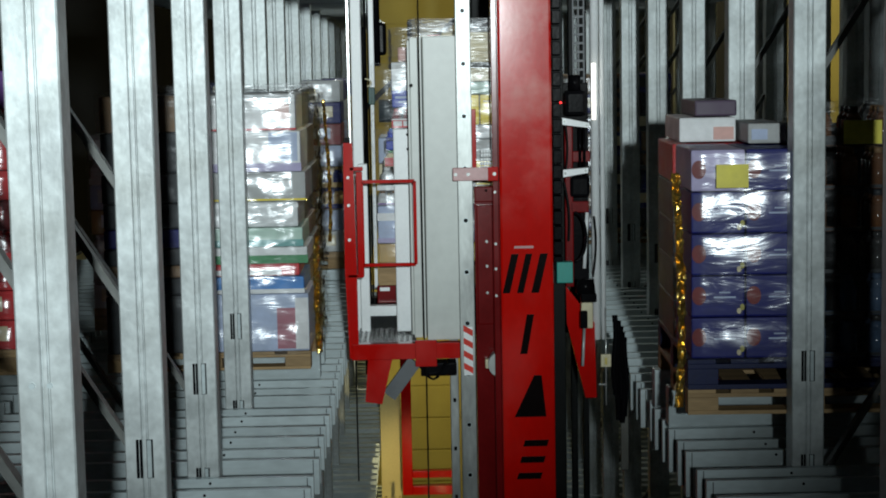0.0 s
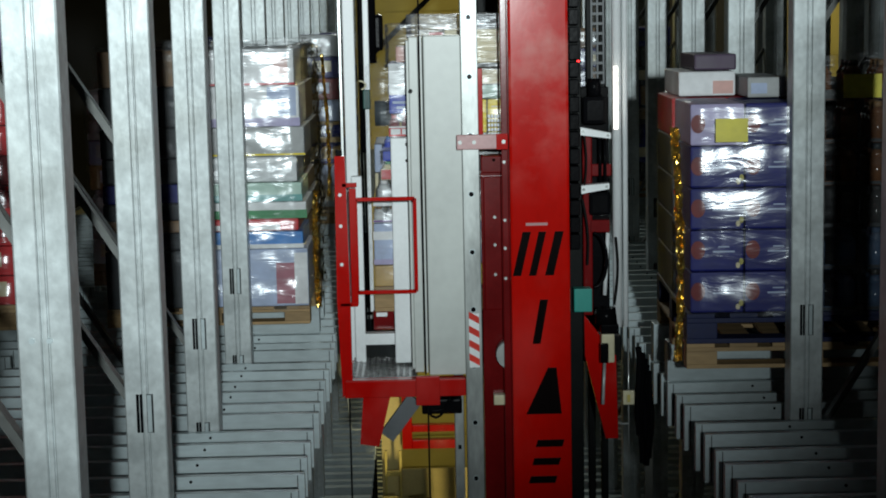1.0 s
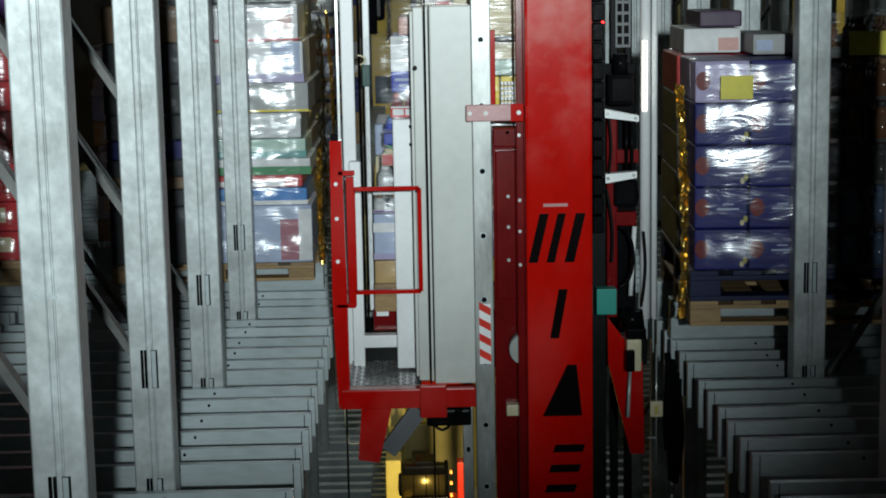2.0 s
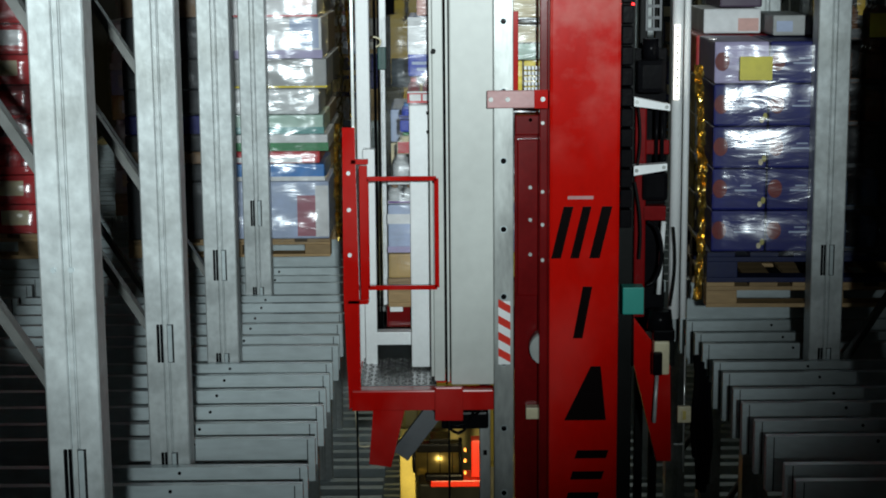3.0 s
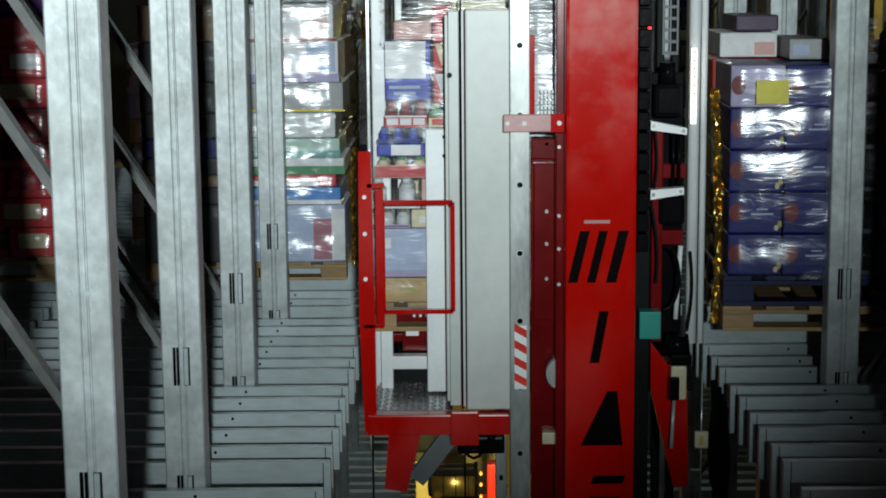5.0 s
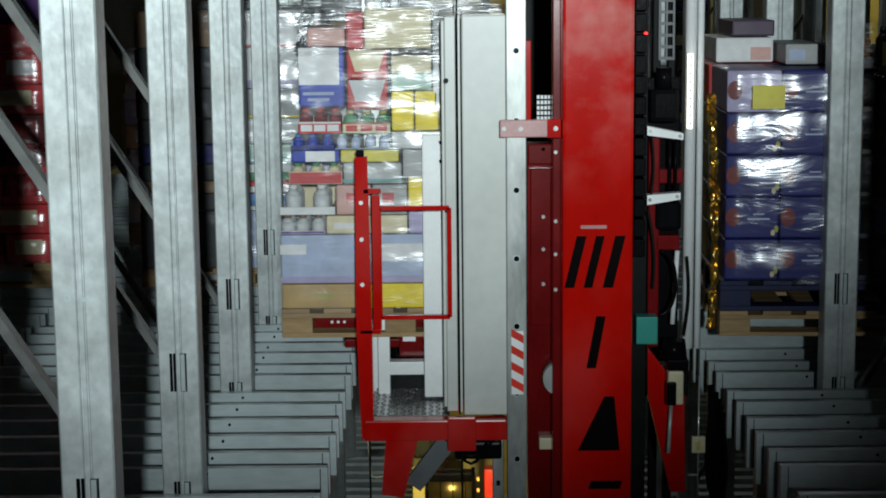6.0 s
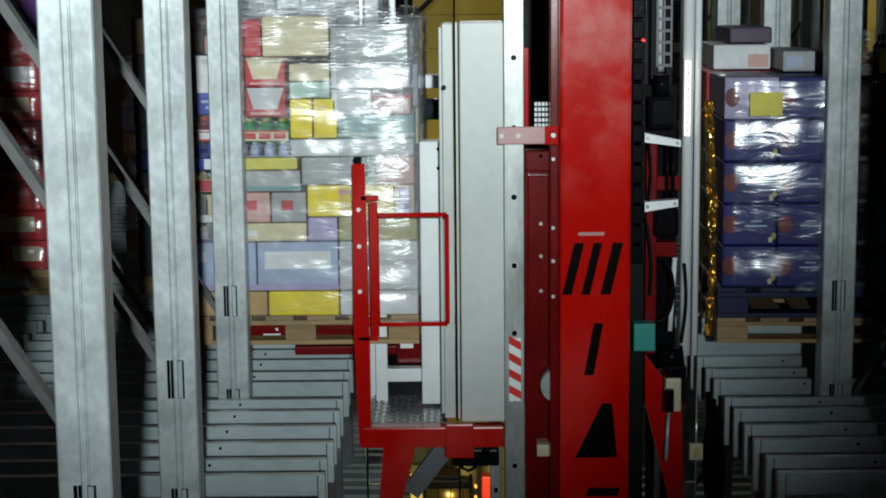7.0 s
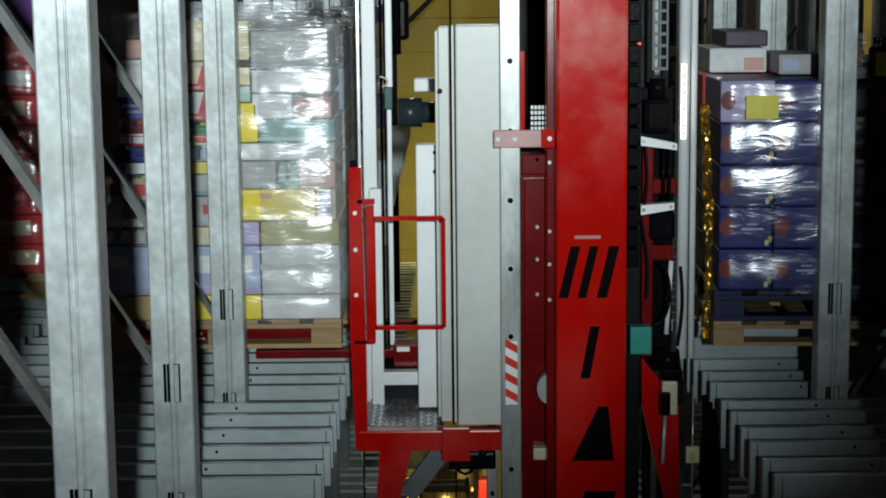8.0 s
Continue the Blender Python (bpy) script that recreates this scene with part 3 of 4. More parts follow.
    wrap(ob, 0.09, 0.91, -0.02, 1.03, 1.10, 1.31, FILM, 8, 0.02)
    wrap(ob, 0.20, 0.80, 0.02, 0.98, 1.24, 1.35, FILM_HEAVY, 10, 0.024)
    return ob


LOAD = delivered_load()


def rack_load_left():
    """The mixed load in the left rack, with glossy film."""
    x0, y0 = -1.46, FIRST + 3 * BAY + 0.115
    ob = thing("loaded_pallet", "film-wrapped mixed pallet with blue, green and white cartons", "loaded pallet", "loaded pallets", at=pose(x0, y0, PALLET_Z))
    wooden_pallet(ob, 0.95, 1.05, 0.085)
    w = 0.95
    rows = [
        (0.085, 0.36, "pale_blue", [("label", 0.68, 0.86, 0.05, 0.75, "dusty"), ("label", 0.86, 0.99, 0.04, 0.92, "white")]), (0.36, 0.44, "sky", [("stripe", 0.0, 1.0, 0.0, 0.25, "white")]), (0.44, 0.50, "red", [("stripe", 0.0, 0.8, 0.1, 0.5, "white")]),
        (0.50, 0.58, "white", [("stripe", 0.0, 1.0, 0.02, 0.5, "green")]), (0.58, 0.67, "mint", [("stripe", 0.0, 1.0, 0.0, 0.35, "teal")]), (0.67, 0.79, "silver", [("stripe", 0.0, 1.0, 0.75, 0.9, "white")]),
        (0.79, 0.93, "grey", [("stripe", 0.0, 1.0, 0.04, 0.10, "yellow"), ("label", 0.7, 0.95, 0.3, 0.8, "grey")]), (0.93, 1.12, "white", [("stripe", 0.0, 1.0, 0.0, 0.2, "lavender"), ("label", 0.72, 0.97, 0.25, 0.95, "pale_blue")]), (1.12, 1.29, "white", [("stripe", 0.0, 1.0, 0.0, 0.06, "red"), ("label", 0.78, 0.93, 0.3, 0.7, "pink")]),
    ]
    for i, (z0, z1, key, style) in enumerate(rows):
        inset = 0.02 * ((i * 7) % 3)
        xa = 0.0
        while xa < w - 0.05:
            xb = min(w, xa + (0.40 if i % 2 else 0.475))
            xb = w - inset if xb > w - 0.2 else xb
            # near-black cartons at the left, so the gaps between the uprights stay dark
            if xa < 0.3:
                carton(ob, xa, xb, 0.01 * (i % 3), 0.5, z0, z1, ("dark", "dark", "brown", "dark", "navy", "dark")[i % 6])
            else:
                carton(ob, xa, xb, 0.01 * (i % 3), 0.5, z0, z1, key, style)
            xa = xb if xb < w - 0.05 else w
        # back cartons near-black or brown, so the load's visible side stays dark
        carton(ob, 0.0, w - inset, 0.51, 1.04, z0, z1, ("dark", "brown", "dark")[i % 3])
    wrap(ob, -0.012, w + 0.008, -0.012, 1.052, 0.07, 1.31, FILM_CLEAR, 12, bow=0.026, scallop=0.003, pitch=0.14)
    wrap(ob, w - 0.12, w + 0.02, 0.12, 1.07, 0.03, 1.30, FILM_GLINT, 14, 0.02, "gold_glint_film")
    glint_edge(ob, w + 0.04, 0.10, 0.06, 0.62, 0.03, 3)
    glint_edge(ob, w + 0.075, 0.45, 0.55, 1.25, 0.02, 4)
    wrap(ob, 0.06, w - 0.02, 0.02, 1.0, 1.24, 1.33, FILM, 17, 0.016)
    supports(-1.5, -0.5, y0, (0.56, 0.97))
    return ob


rack_load_left()


def rack_load_right():
    x0, y0 = 1.05, FIRST + 2 * BAY + 0.115
    ob = thing("loaded_pallet", "blue cartons in glossy film on stacked wooden pallets", "loaded pallet", "loaded pallets", at=pose(x0, y0, PALLET_Z + 0.02, 0, 0, -2.2))
    wooden_pallet(ob, 0.95, 1.08, 0.10)
    wooden_pallet(ob, 0.95, 1.08, 0.12, BLUE_WOOD, 0.1, "blue_pallet")
    print_red = [("round_print", 0.02, 0.28, 0.30, 0.74, "crimson"), ("print_bar", 0.42, 0.82, 0.46, 0.50, "pale_blue"), ("print_bar", 0.52, 0.72, 0.58, 0.61, "pale_blue"), ("round_print", 0.84, 0.92, 0.08, 0.22, "cream"), ("round_print", 0.90, 0.98, 0.16, 0.32, "olive")]
    for j in range(5):
        z = 0.222 + 0.164 * j
        for i in range(2):
            carton(ob, 0.012 + 0.213 * i, 0.012 + 0.213 * (i + 1), 0.0, 0.5, z, z + 0.164, "navy" if j < 4 or i else "lavender", print_red)
        for i in range(2):
            bottle_pack(ob, 0.45 + 0.25 * i, 0.69 + 0.25 * i, 0.0, 0.5, z, z + 0.164, ("bottle_blue", "bottle_blue", "smoke", "amber", "amber")[j], ("smoke", "bottle_blue", "smoke", "dark", "brown")[j], 0.08, "dark", 0.12)
        # back cartons near-black, which keeps the side of the load dark
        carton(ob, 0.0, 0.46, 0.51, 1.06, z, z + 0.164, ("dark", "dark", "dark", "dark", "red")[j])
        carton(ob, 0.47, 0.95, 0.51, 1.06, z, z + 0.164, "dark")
    carton(ob, 0.03, 0.27, 0.52, 1.05, 1.045, 1.15, "white", [("label", 0.6, 0.95, 0.1, 0.6, "pink")])
    carton(ob, 0.46, 0.9, 0.53, 1.05, 1.045, 1.10, "dark")
    carton(ob, 0.10, 0.28, 0.56, 1.04, 1.15, 1.22, "plum")
    bm = box(B(), 0.105, 0.228, -0.048, -0.044, 0.895, 0.985)
    part("sheet_label", bm, carton_paint("lemon"), ob, "bright yellow sheet label")
    bm = box(B(), 0.59, 0.735, -0.048, -0.044, 1.055, 1.145)
    part("sheet_label", bm, carton_paint("lemon"), ob, "bright yellow sheet label")
    bottle_pack(ob, 0.47, 0.70, 0.0, 0.5, 1.045, 1.20, "amber", "smoke", 0.08, "dark")
    bottle_pack(ob, 0.70, 0.93, 0.0, 0.5, 1.045, 1.20, "amber", "brown", 0.08, "dark")
    wrap(ob, 0.44, 0.955, -0.03, 0.52, 1.04, 1.22, FILM_SMOOTH, 24, 0.006)
    carton(ob, 0.28, 0.44, 0.3, 0.8, 1.045, 1.13, "grey", [("label", 0.1, 0.5, 0.2, 0.7, "pale_blue")])
    wrap(ob, -0.004, 0.955, -0.008, 1.07, 0.215, 1.05, FILM_SMOOTH, 22, 0.005, bow=0.036, scallop=0.004, pitch=0.164)
    glint_edge(ob, -0.028, 0.05, 0.02, 0.95, 0.036, 6)
    supports(1.06, 1.98, y0, (0.56, 0.97), PALLET_Z + 0.02)
    return ob


rack_load_right()


def drink_load(x0, k, keys, group_label, width=0.95, layers=8, h=0.15, gloss=FILM, base=PALLET_Z):
    y0 = FIRST + k * BAY + 0.115
    ob = thing("loaded_pallet", group_label, "loaded pallet", "loaded pallets", at=pose(x0, y0, base))
    wooden_pallet(ob, width, 1.05, 0.12)
    rng = random.Random(int(100 * x0) + k)
    for j in range(layers):
        z = 0.12 + j * h
        n = 3 if j % 2 else 4
        for i in range(n):
            a, b = i * width / n, (i + 1) * width / n
            key = keys[(i * 2 + j) % len(keys)]
            if (i + j) % 3 == 2:
                bottle_pack(ob, a, b, 0.0, 0.5, z, z + h, key, keys[j % len(keys)])
            else:
                carton(ob, a, b, 0.0, 0.5, z, z + h, key, [("label", 0.2, 0.75, 0.3, 0.8, rng.choice(("white", "cream", keys[0])))])
        carton(ob, 0.0, width, 0.51, 1.05, z, z + h, keys[j % len(keys)])
    wrap(ob, -0.01, width + 0.01, -0.012, 1.06, 0.08, 0.13 + layers * h, gloss, k + 40, bow=0.04, scallop=0.006, pitch=h)
    if base == PALLET_Z:
        supports(x0 + 0.02, x0 + width - 0.02, y0, (0.56, 0.97))
    return ob


red_load = drink_load(-2.81, 3, ["red", "maroon", "red"], "film-wrapped pallet of red drink packs", layers=8, h=0.14, gloss=FILM_CLEAR)
carton(red_load, 0.25, 0.93, 0.0, 0.5, 1.245, 1.42, "purple", [("label", 0.45, 0.62, 0.4, 0.8, "grey"), ("label", 0.7, 0.87, 0.4, 0.8, "grey")])
# pale colours make up for the light this load doesn't get
drink_load(-1.77, 4, ["silver", "grey", "white", "tan", "pale_blue"], "dark film-wrapped pallet of bottles behind the uprights", width=0.9, layers=7, h=0.135, gloss=FILM_CLEAR)
# out of view; added to throw shade on the slats left of the uprights
drink_load(-1.61, -2, ["brown", "white", "tan"], "unseen pallet of cartons added to shade the left deck", layers=5, h=0.135)
drink_load(-1.46, 6, ["pale_blue", "silver", "navy", "tan", "maroon"], "film-wrapped pallet of mixed cartons deeper in the rack")
drink_load(-1.46, 8, ["tan", "white", "navy"], "film-wrapped pallet of cartons deeper in the rack")
drink_load(1.05, 7, ["dark", "brown", "navy"], "dark wrapped pallet deeper in the rack")

# ---- drive station low in the aisle ----
STATION = thing("drive_station", "yellow pedestal with a motor and red guard frame", "machine", at=pose(0, 14.0, -0.285))
part("table_plate", box(B(), -0.09, 0.40, 0.0, 0.3, -2.79, -2.73, 0.01), BRIGHT_RED, STATION, "red table plate")
part("end_block", box(B(), -0.36, -0.225, 0.02, 0.3, -3.4, -2.34, 0.012), YELLOW, STATION, "yellow end block")
bm = box(B(), -0.20, 0.40, 0.12, 0.5, -6.5, -2.80, 0.02)
part("pedestal", bm, DARK, STATION)
bm = B()
rod(bm, (-0.22, 0.15, -2.56), (0.16, 0.15, -2.56), 0.155, 28, index=1)
rod(bm, (0.16, 0.15, -2.56), (0.19, 0.15, -2.56), 0.17, 28)
rod(bm, (-0.245, 0.15, -2.56), (-0.22, 0.15, -2.56), 0.165, 28)
box(bm, -0.10, 0.08, 0.02, 0.28, -2.45, -2.36, 0.01)
part("motor", bm, [BLACK, MOTOR_SHEEN], STATION, "black motor with a painted yellow sheen")
# black strips added as the dark bands of the motor's reflection
part("motor_dark_band", box(B(), -0.21, 0.17, -0.02, 0.10, -2.47, -2.39, 0.015), BLACK, STATION)
part("motor_dark_band", box(B(), -0.14, 0.20, -0.02, 0.10, -2.73, -2.67, 0.015), BLACK, STATION)
# sheet added in place of the brighter lit foot of the end wall
bm = box(B(), -0.40, 0.45, 2.12, 2.15, -6.4, -2.60, 0.004)
box(bm, -0.40, -0.20, 2.10, 2.12, -6.4, -1.37, 0.004)
part("panel", bm, LIT_WALL, STATION, "pale yellow sheet added for the lit foot of the end wall")
for i in range(3):
    x = -0.12 + i * 0.11
    part("cooling_rib", rod(B(), (x, 0.15, -2.56), (x + 0.008, 0.15, -2.56), 0.160, 28), BLACK, STATION)
bm = box(B(), 0.27, 0.36, 0.05, 0.2, -2.72, -2.38, 0.01)
part("red_housing", bm, BRIGHT_RED, STATION, "bright red upright housing")
for z in (-2.66, -2.55, -2.45):
    part("indicator", rod(B(), (0.215, -0.02, z), (0.215, 0.03, z), 0.011, 12), AMBER_LED, STATION)
bm = B()
box(bm, -0.19, -0.09, 1.9, 2.0, -2.34, -0.9, 0.008)
box(bm, -0.09, 0.36, 1.9, 2.0, -2.34, -2.25, 0.008)
box(bm, -0.09, 0.36, 1.9, 2.0, -2.17, -2.10, 0.008)
part("guard_frame", bm, RED, STATION, "red square-tube guard frame")
bm = B()
for x in (-0.36, -0.22):
    box(bm, x, x + 0.025, 1.5, 1.54, -6.5, -2.25, 0.004)
for i in range(16):
    z = -6.4 + i * 0.26
    box(bm, -0.335, -0.22, 1.5, 1.54, z, z + 0.05, 0.004)
part("ladder", bm, YELLOW, STATION, "yellow ladder")

# ---- stacker crane ----
CRANE_Y = 6.05
CRANE = thing("stacker_crane", "red stacker crane with a tall mast in the aisle", "crane", at=pose(0, CRANE_Y, 0))


def cpart(name, bm, mat, parent=None, label=""):
    return part(name, bm, mat, parent or CRANE, label)


# mast: closed red box with a bevelled edge and a flange
bm = B()
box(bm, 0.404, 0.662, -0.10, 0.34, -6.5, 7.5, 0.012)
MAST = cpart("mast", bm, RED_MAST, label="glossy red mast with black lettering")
bm = B()
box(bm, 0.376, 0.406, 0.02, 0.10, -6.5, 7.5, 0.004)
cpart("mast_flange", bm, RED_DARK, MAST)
bm = B()
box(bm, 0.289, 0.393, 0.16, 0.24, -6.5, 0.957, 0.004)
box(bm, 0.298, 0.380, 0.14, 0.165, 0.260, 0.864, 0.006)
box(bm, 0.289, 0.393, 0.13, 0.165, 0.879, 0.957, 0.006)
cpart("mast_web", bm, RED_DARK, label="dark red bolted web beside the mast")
for zz in (0.681, 0.557, 0.937, 0.423):
    cpart("bolt", rod(B(), (0.348, 0.130, zz), (0.348, 0.16, zz), 0.007, 8), SILVER)
    cpart("bolt", rod(B(), (0.387, 0.012, zz), (0.387, 0.03, zz), 0.007, 8), SILVER)
bm = rod(B(), (0.405, 0.06, 0.069), (0.405, 0.15, 0.069), 0.062, 28)
cpart("guide_roller", bm, SILVER, label="bright steel guide roller")
bm = B()
box(bm, 0.278, 0.306, 0.2, 0.24, 1.030, 1.340, 0.003)
cpart("bracket", bm, RED)
cpart("rear_mast", box(B(), 0.34, 0.76, 1.75, 2.05, -6.5, 7.5, 0.012), DARK, label="dark rear mast behind the load")
bm = B()
for i in range(4):
    for j in range(5):
        box(bm, 0.328 + i * 0.014, 0.328 + i * 0.014 + 0.010, 0.2, 0.22, 1.041 + j * 0.02, 1.041 + j * 0.02 + 0.013)
cpart("grating", bm, WHITE)

# the maker's mark down the mast, as plain slanted bars
def mark(bars):
    """Bars of the mark: (x, z) at the foot, (x, z) at the head, width."""
    for i, (x0, z0, x1, z1, w) in enumerate(bars):
        y = -0.1015 - 0.0006 * i
        bm = prism(B(), [(x0 - w / 2, z0), (x1 - w / 2, z1), (x1 + w / 2, z1), (x0 + w / 2, z0)], y, -0.098)
        part("print_bar", bm, LETTER, MAST)


def slanted(x0, x1, z0, z1, lean):
    """One plain leaning bar."""
    mark([((x0 + x1) / 2 - lean / 2, z0, (x0 + x1) / 2 + lean / 2, z1, x1 - x0)])


for x0, x1 in ((0.434, 0.470), (0.504, 0.536), (0.574, 0.612)):
    slanted(x0, x1, 0.450, 0.642, 0.045)
slanted(0.511, 0.546, 0.149, 0.344, 0.035)
part("print_bar", prism(B(), [(0.462, -0.165), (0.618, -0.165), (0.597, 0.042), (0.560, 0.042)], -0.1015, -0.098), LETTER, MAST)
for z in (0.082, 0.0, -0.082):
    slanted(0.490 + 0.2 * z, 0.608 + 0.2 * z, -0.379 + z - 0.016, -0.379 + z + 0.016, 0.01)
bm = box(B(), 0.471, 0.565, -0.1025, -0.098, 0.669, 0.681)
cpart("print_bar", bm, PINK, MAST)

# guide rail with holes, brackets and hazard stripes
rx0, rx1 = 0.203, 0.276
bm = B()
box(bm, rx0, rx1, -0.05, 0.03, -6.5, 7.5, 0.003)
box(bm, rx0 + 0.004, rx0 + 0.009, -0.056, -0.05, -6.5, 7.5)
RAIL = cpart("guide_rail", bm, SILVER, label="zinc guide rail with a row of square holes")
for i in range(-14, 14):
    zz = 0.552 + i * 0.2535
    box_bm = rod(B(), ((rx0 + rx1) / 2, -0.0512, zz), ((rx0 + rx1) / 2, -0.045, zz), 0.0135, 16)
    rod(box_bm, ((rx0 + rx1) / 2, -0.0520, zz), ((rx0 + rx1) / 2, -0.0512, zz), 0.0105, 16, index=1)
    cpart("bolt_hole", box_bm, [SLAT, BLACK], RAIL)
bm = box(B(), rx0 + 0.016, rx1 - 0.012, -0.0525, -0.049, 0.040, 0.281)
cpart("hazard_sticker", bm, WHITE, RAIL, "white sticker with red hazard stripes")
z0 = 0.040
for i in range(4):
    a = z0 + 0.02 + i * 0.062
    bm = prism(B(), [(rx0 + 0.016, a + 0.014), (rx1 - 0.012, a - 0.012), (rx1 - 0.012, a + 0.018), (rx0 + 0.016, a + 0.044)], -0.054, -0.0522)
    cpart("stripe", bm, BRIGHT_RED, RAIL)
bm = B()
box(bm, 0.179, 0.399, -0.075, -0.06, 1.001, 1.065, 0.004)
CLAMP = cpart("rail_clamp", bm, PINK, label="worn pinkish clamp plate bolted to the rail")
cpart("clamp_end", box(B(), 0.350, 0.400, -0.079, -0.074, 0.999, 1.067, 0.002), RED, CLAMP, "red painted end")
for xx in (0.193, 0.254, 0.381):
    cpart("bolt", rod(B(), (xx, -0.084, 1.033), (xx, -0.07, 1.033), 0.009, 8), SILVER, CLAMP)

# rear columns, poles and cable run on the mast side
for x0, x1, y in ((0.801, 0.832, 0.5), (0.868, 0.898, 0.55)):
    cpart("rear_column", box(B(), x0, x1, y, y + 0.06, -6.5, 7.5, 0.004), DARK)
bm = B()
for i in range(60):
    z = 1.25 + i * 0.045
    box(bm, 0.822, 0.877, 0.47, 0.49, z, z + 0.012)
for xx in (0.822, 0.849, 0.877):
    box(bm, xx - 0.004, xx + 0.004, 0.465, 0.495, 1.25, 7.5)
cpart("cable_ladder", bm, paint("darkened_zinc", (0.13, 0.14, 0.15)), label="slim perforated cable ladder")
bm = B()
for i in range(70):
    z = 0.55 + i * 0.075
    box(bm, 0.671, 0.714, -0.03, 0.05, z, z + 0.066, 0.004)
cpart("cable_chain", bm, BLACK, label="black linked cable chain")
bm = box(B(), 0.673, 0.731, 0.06, 0.10, -6.5, 7.5, 0.004)
cpart("chain_channel", bm, DARK)
# white colour stands in for the bright reflections along these steel poles
for a, r in ((0.885, 0.021), (0.921, 0.012)):
    cpart("pole", rod(B(), (a, 0.05, 0.190), (a, 0.05, 7.5), r, 20), WHITE, label="bright steel pole with its shine painted white")
cpart("indicator", rod(B(), (0.718, 0.03, 1.367), (0.718, 0.06, 1.367), 0.005, 8), RED_LED)
# ---- carriage: platform, cabinet, guard, hoist gear ----
bm = B()
box(bm, -0.333, 0.202, -0.05, 0.02, -0.137, -0.058, 0.006)
box(bm, -0.020, 0.086, -0.075, -0.052, -0.171, -0.040, 0.006)
box(bm, -0.333, -0.273, 0.02, 0.50, -0.137, -0.067, 0.006)
CAR = cpart("carriage", bm, RED, label="red lifting carriage with platform and cabinet")
bm = B()
prism(bm, [(-0.297, -0.083), (-0.297, 0.306), (-0.305, 0.932), (-0.350, 0.932), (-0.356, 0.306), (-0.342, -0.135)][::-1], -0.04, -0.005)
part("guard_post", bm, RED, CAR)
bm = box(B(), -0.350 + 0.004, -0.317, -0.035, -0.01, 0.932, 0.957, 0.003)
part("post_cap", bm, BLACK, CAR)
for yv in (0.764, 0.628, 0.459):
    part("bolt", rod(B(), (-0.330, -0.048, yv), (-0.330, -0.036, yv), 0.008, 8), WHITE, CAR)
bm = box(B(), -0.292, -0.261, -0.035, -0.015, 0.276, 0.790, 0.004)
box(bm, -0.323, -0.257, -0.04, -0.02, 0.795, 0.815, 0.003)
box(bm, -0.342, -0.264, -0.04, -0.02, 0.271, 0.288, 0.003)
part("gate_hinge", bm, RED, CAR)
bm = B()
gx0, gx1, gz0, gz1 = -0.265, -0.007, 0.332, 0.741
for a, b in (((gx0, gz0), (gx1, gz0)), ((gx0, gz1), (gx1, gz1)), ((gx0, gz0), (gx0, gz1)), ((gx1, gz0), (gx1, gz1))):
    bar(bm, (a[0], -0.025, a[1]), (b[0], -0.025, b[1]), 0.016, 0.016)
part("safety_gate", bm, RED, CAR, "red square-tube safety gate")
bm = B()
box(bm, -0.305, -0.013, 0.02, 0.62, -0.069, -0.069 + 0.012)
for i in range(11):
    for j in range(18):
        x, y = -0.296 + i * 0.0265, 0.04 + j * 0.032
        s = 0.008 if (i + j) % 2 else -0.008
        bar(bm, (x - s, y - 0.008, -0.069 + 0.0125), (x + s, y + 0.008, -0.069 + 0.0125), 0.004, 0.003)
part("platform_plate", bm, PLATE, CAR, "worn steel checker plate")
# cabinet
cx0, cx1, cz0, cz1 = -0.002, 0.207, -0.051, 1.441
bm = B()
box(bm, cx0 + 0.045, cx1, 0.0, 0.26, cz0, cz1, 0.006)
part("cabinet", bm, CAB, CAR, "tall plain grey control cabinet")
bm = B()
box(bm, cx0 - 0.018, cx0 + 0.022, 0.02, 0.25, cz0 + 0.01, cz1 - 0.005, 0.004)
box(bm, cx0 + 0.027, cx0 + 0.04, 0.006, 0.25, cz0 + 0.01, cz1 - 0.002, 0.003)
part("cabinet_side", bm, CAB, CAR)
for dx in (0.0235, 0.0415):
    part("seam", box(B(), cx0 + dx, cx0 + dx + 0.004, 0.02, 0.03, cz0 + 0.01, cz1 - 0.01), BLACK, CAR)
bm = box(B(), cx0 - 0.03, cx0 - 0.018, 0.05, 0.24, cz0 + 0.02, cz1 - 0.02, 0.003)
part("cabinet_back", bm, CAB, CAR)
for zz in (0.728, 1.204):
    part("knob", rod(B(), (cx0 - 0.012, -0.01, zz), (cx0 - 0.012, 0.03, zz), 0.009, 10), DARK, CAR)
# left tall white columns behind the platform
bm = box(B(), -0.320, -0.267, 0.45, 0.52, -0.097, 5.2, 0.005)
part("white_column", bm, WHITE, CAR, "tall white painted guide column")
bm = box(B(), -0.342, -0.329, 0.47, 0.50, -0.097, 5.2, 0.002)
part("edge_strip", bm, CHROME, CAR)
bm = B()
rod(bm, (-0.249, 0.55, -0.122), (-0.249, 0.55, 5.2), 0.006, 10)
rod(bm, (-0.235, 0.56, -0.122), (-0.235, 0.56, 5.2), 0.004, 10)
part("cable", bm, BLACK, CAR, "black vertical cables")
bm = box(B(), -0.230, -0.203, 0.53, 0.57, 1.189, 5.2, 0.004)
part("white_pole", bm, WHITE, CAR)
bm = box(B(), -0.236, -0.203, 0.51, 0.56, 1.104, 1.193, 0.004)
part("connector", bm, paint("dark_teal", (0.01, 0.07, 0.06)), CAR)
bm = box(B(), -0.227, -0.209, 0.54, 0.57, 0.145, 1.104, 0.003)
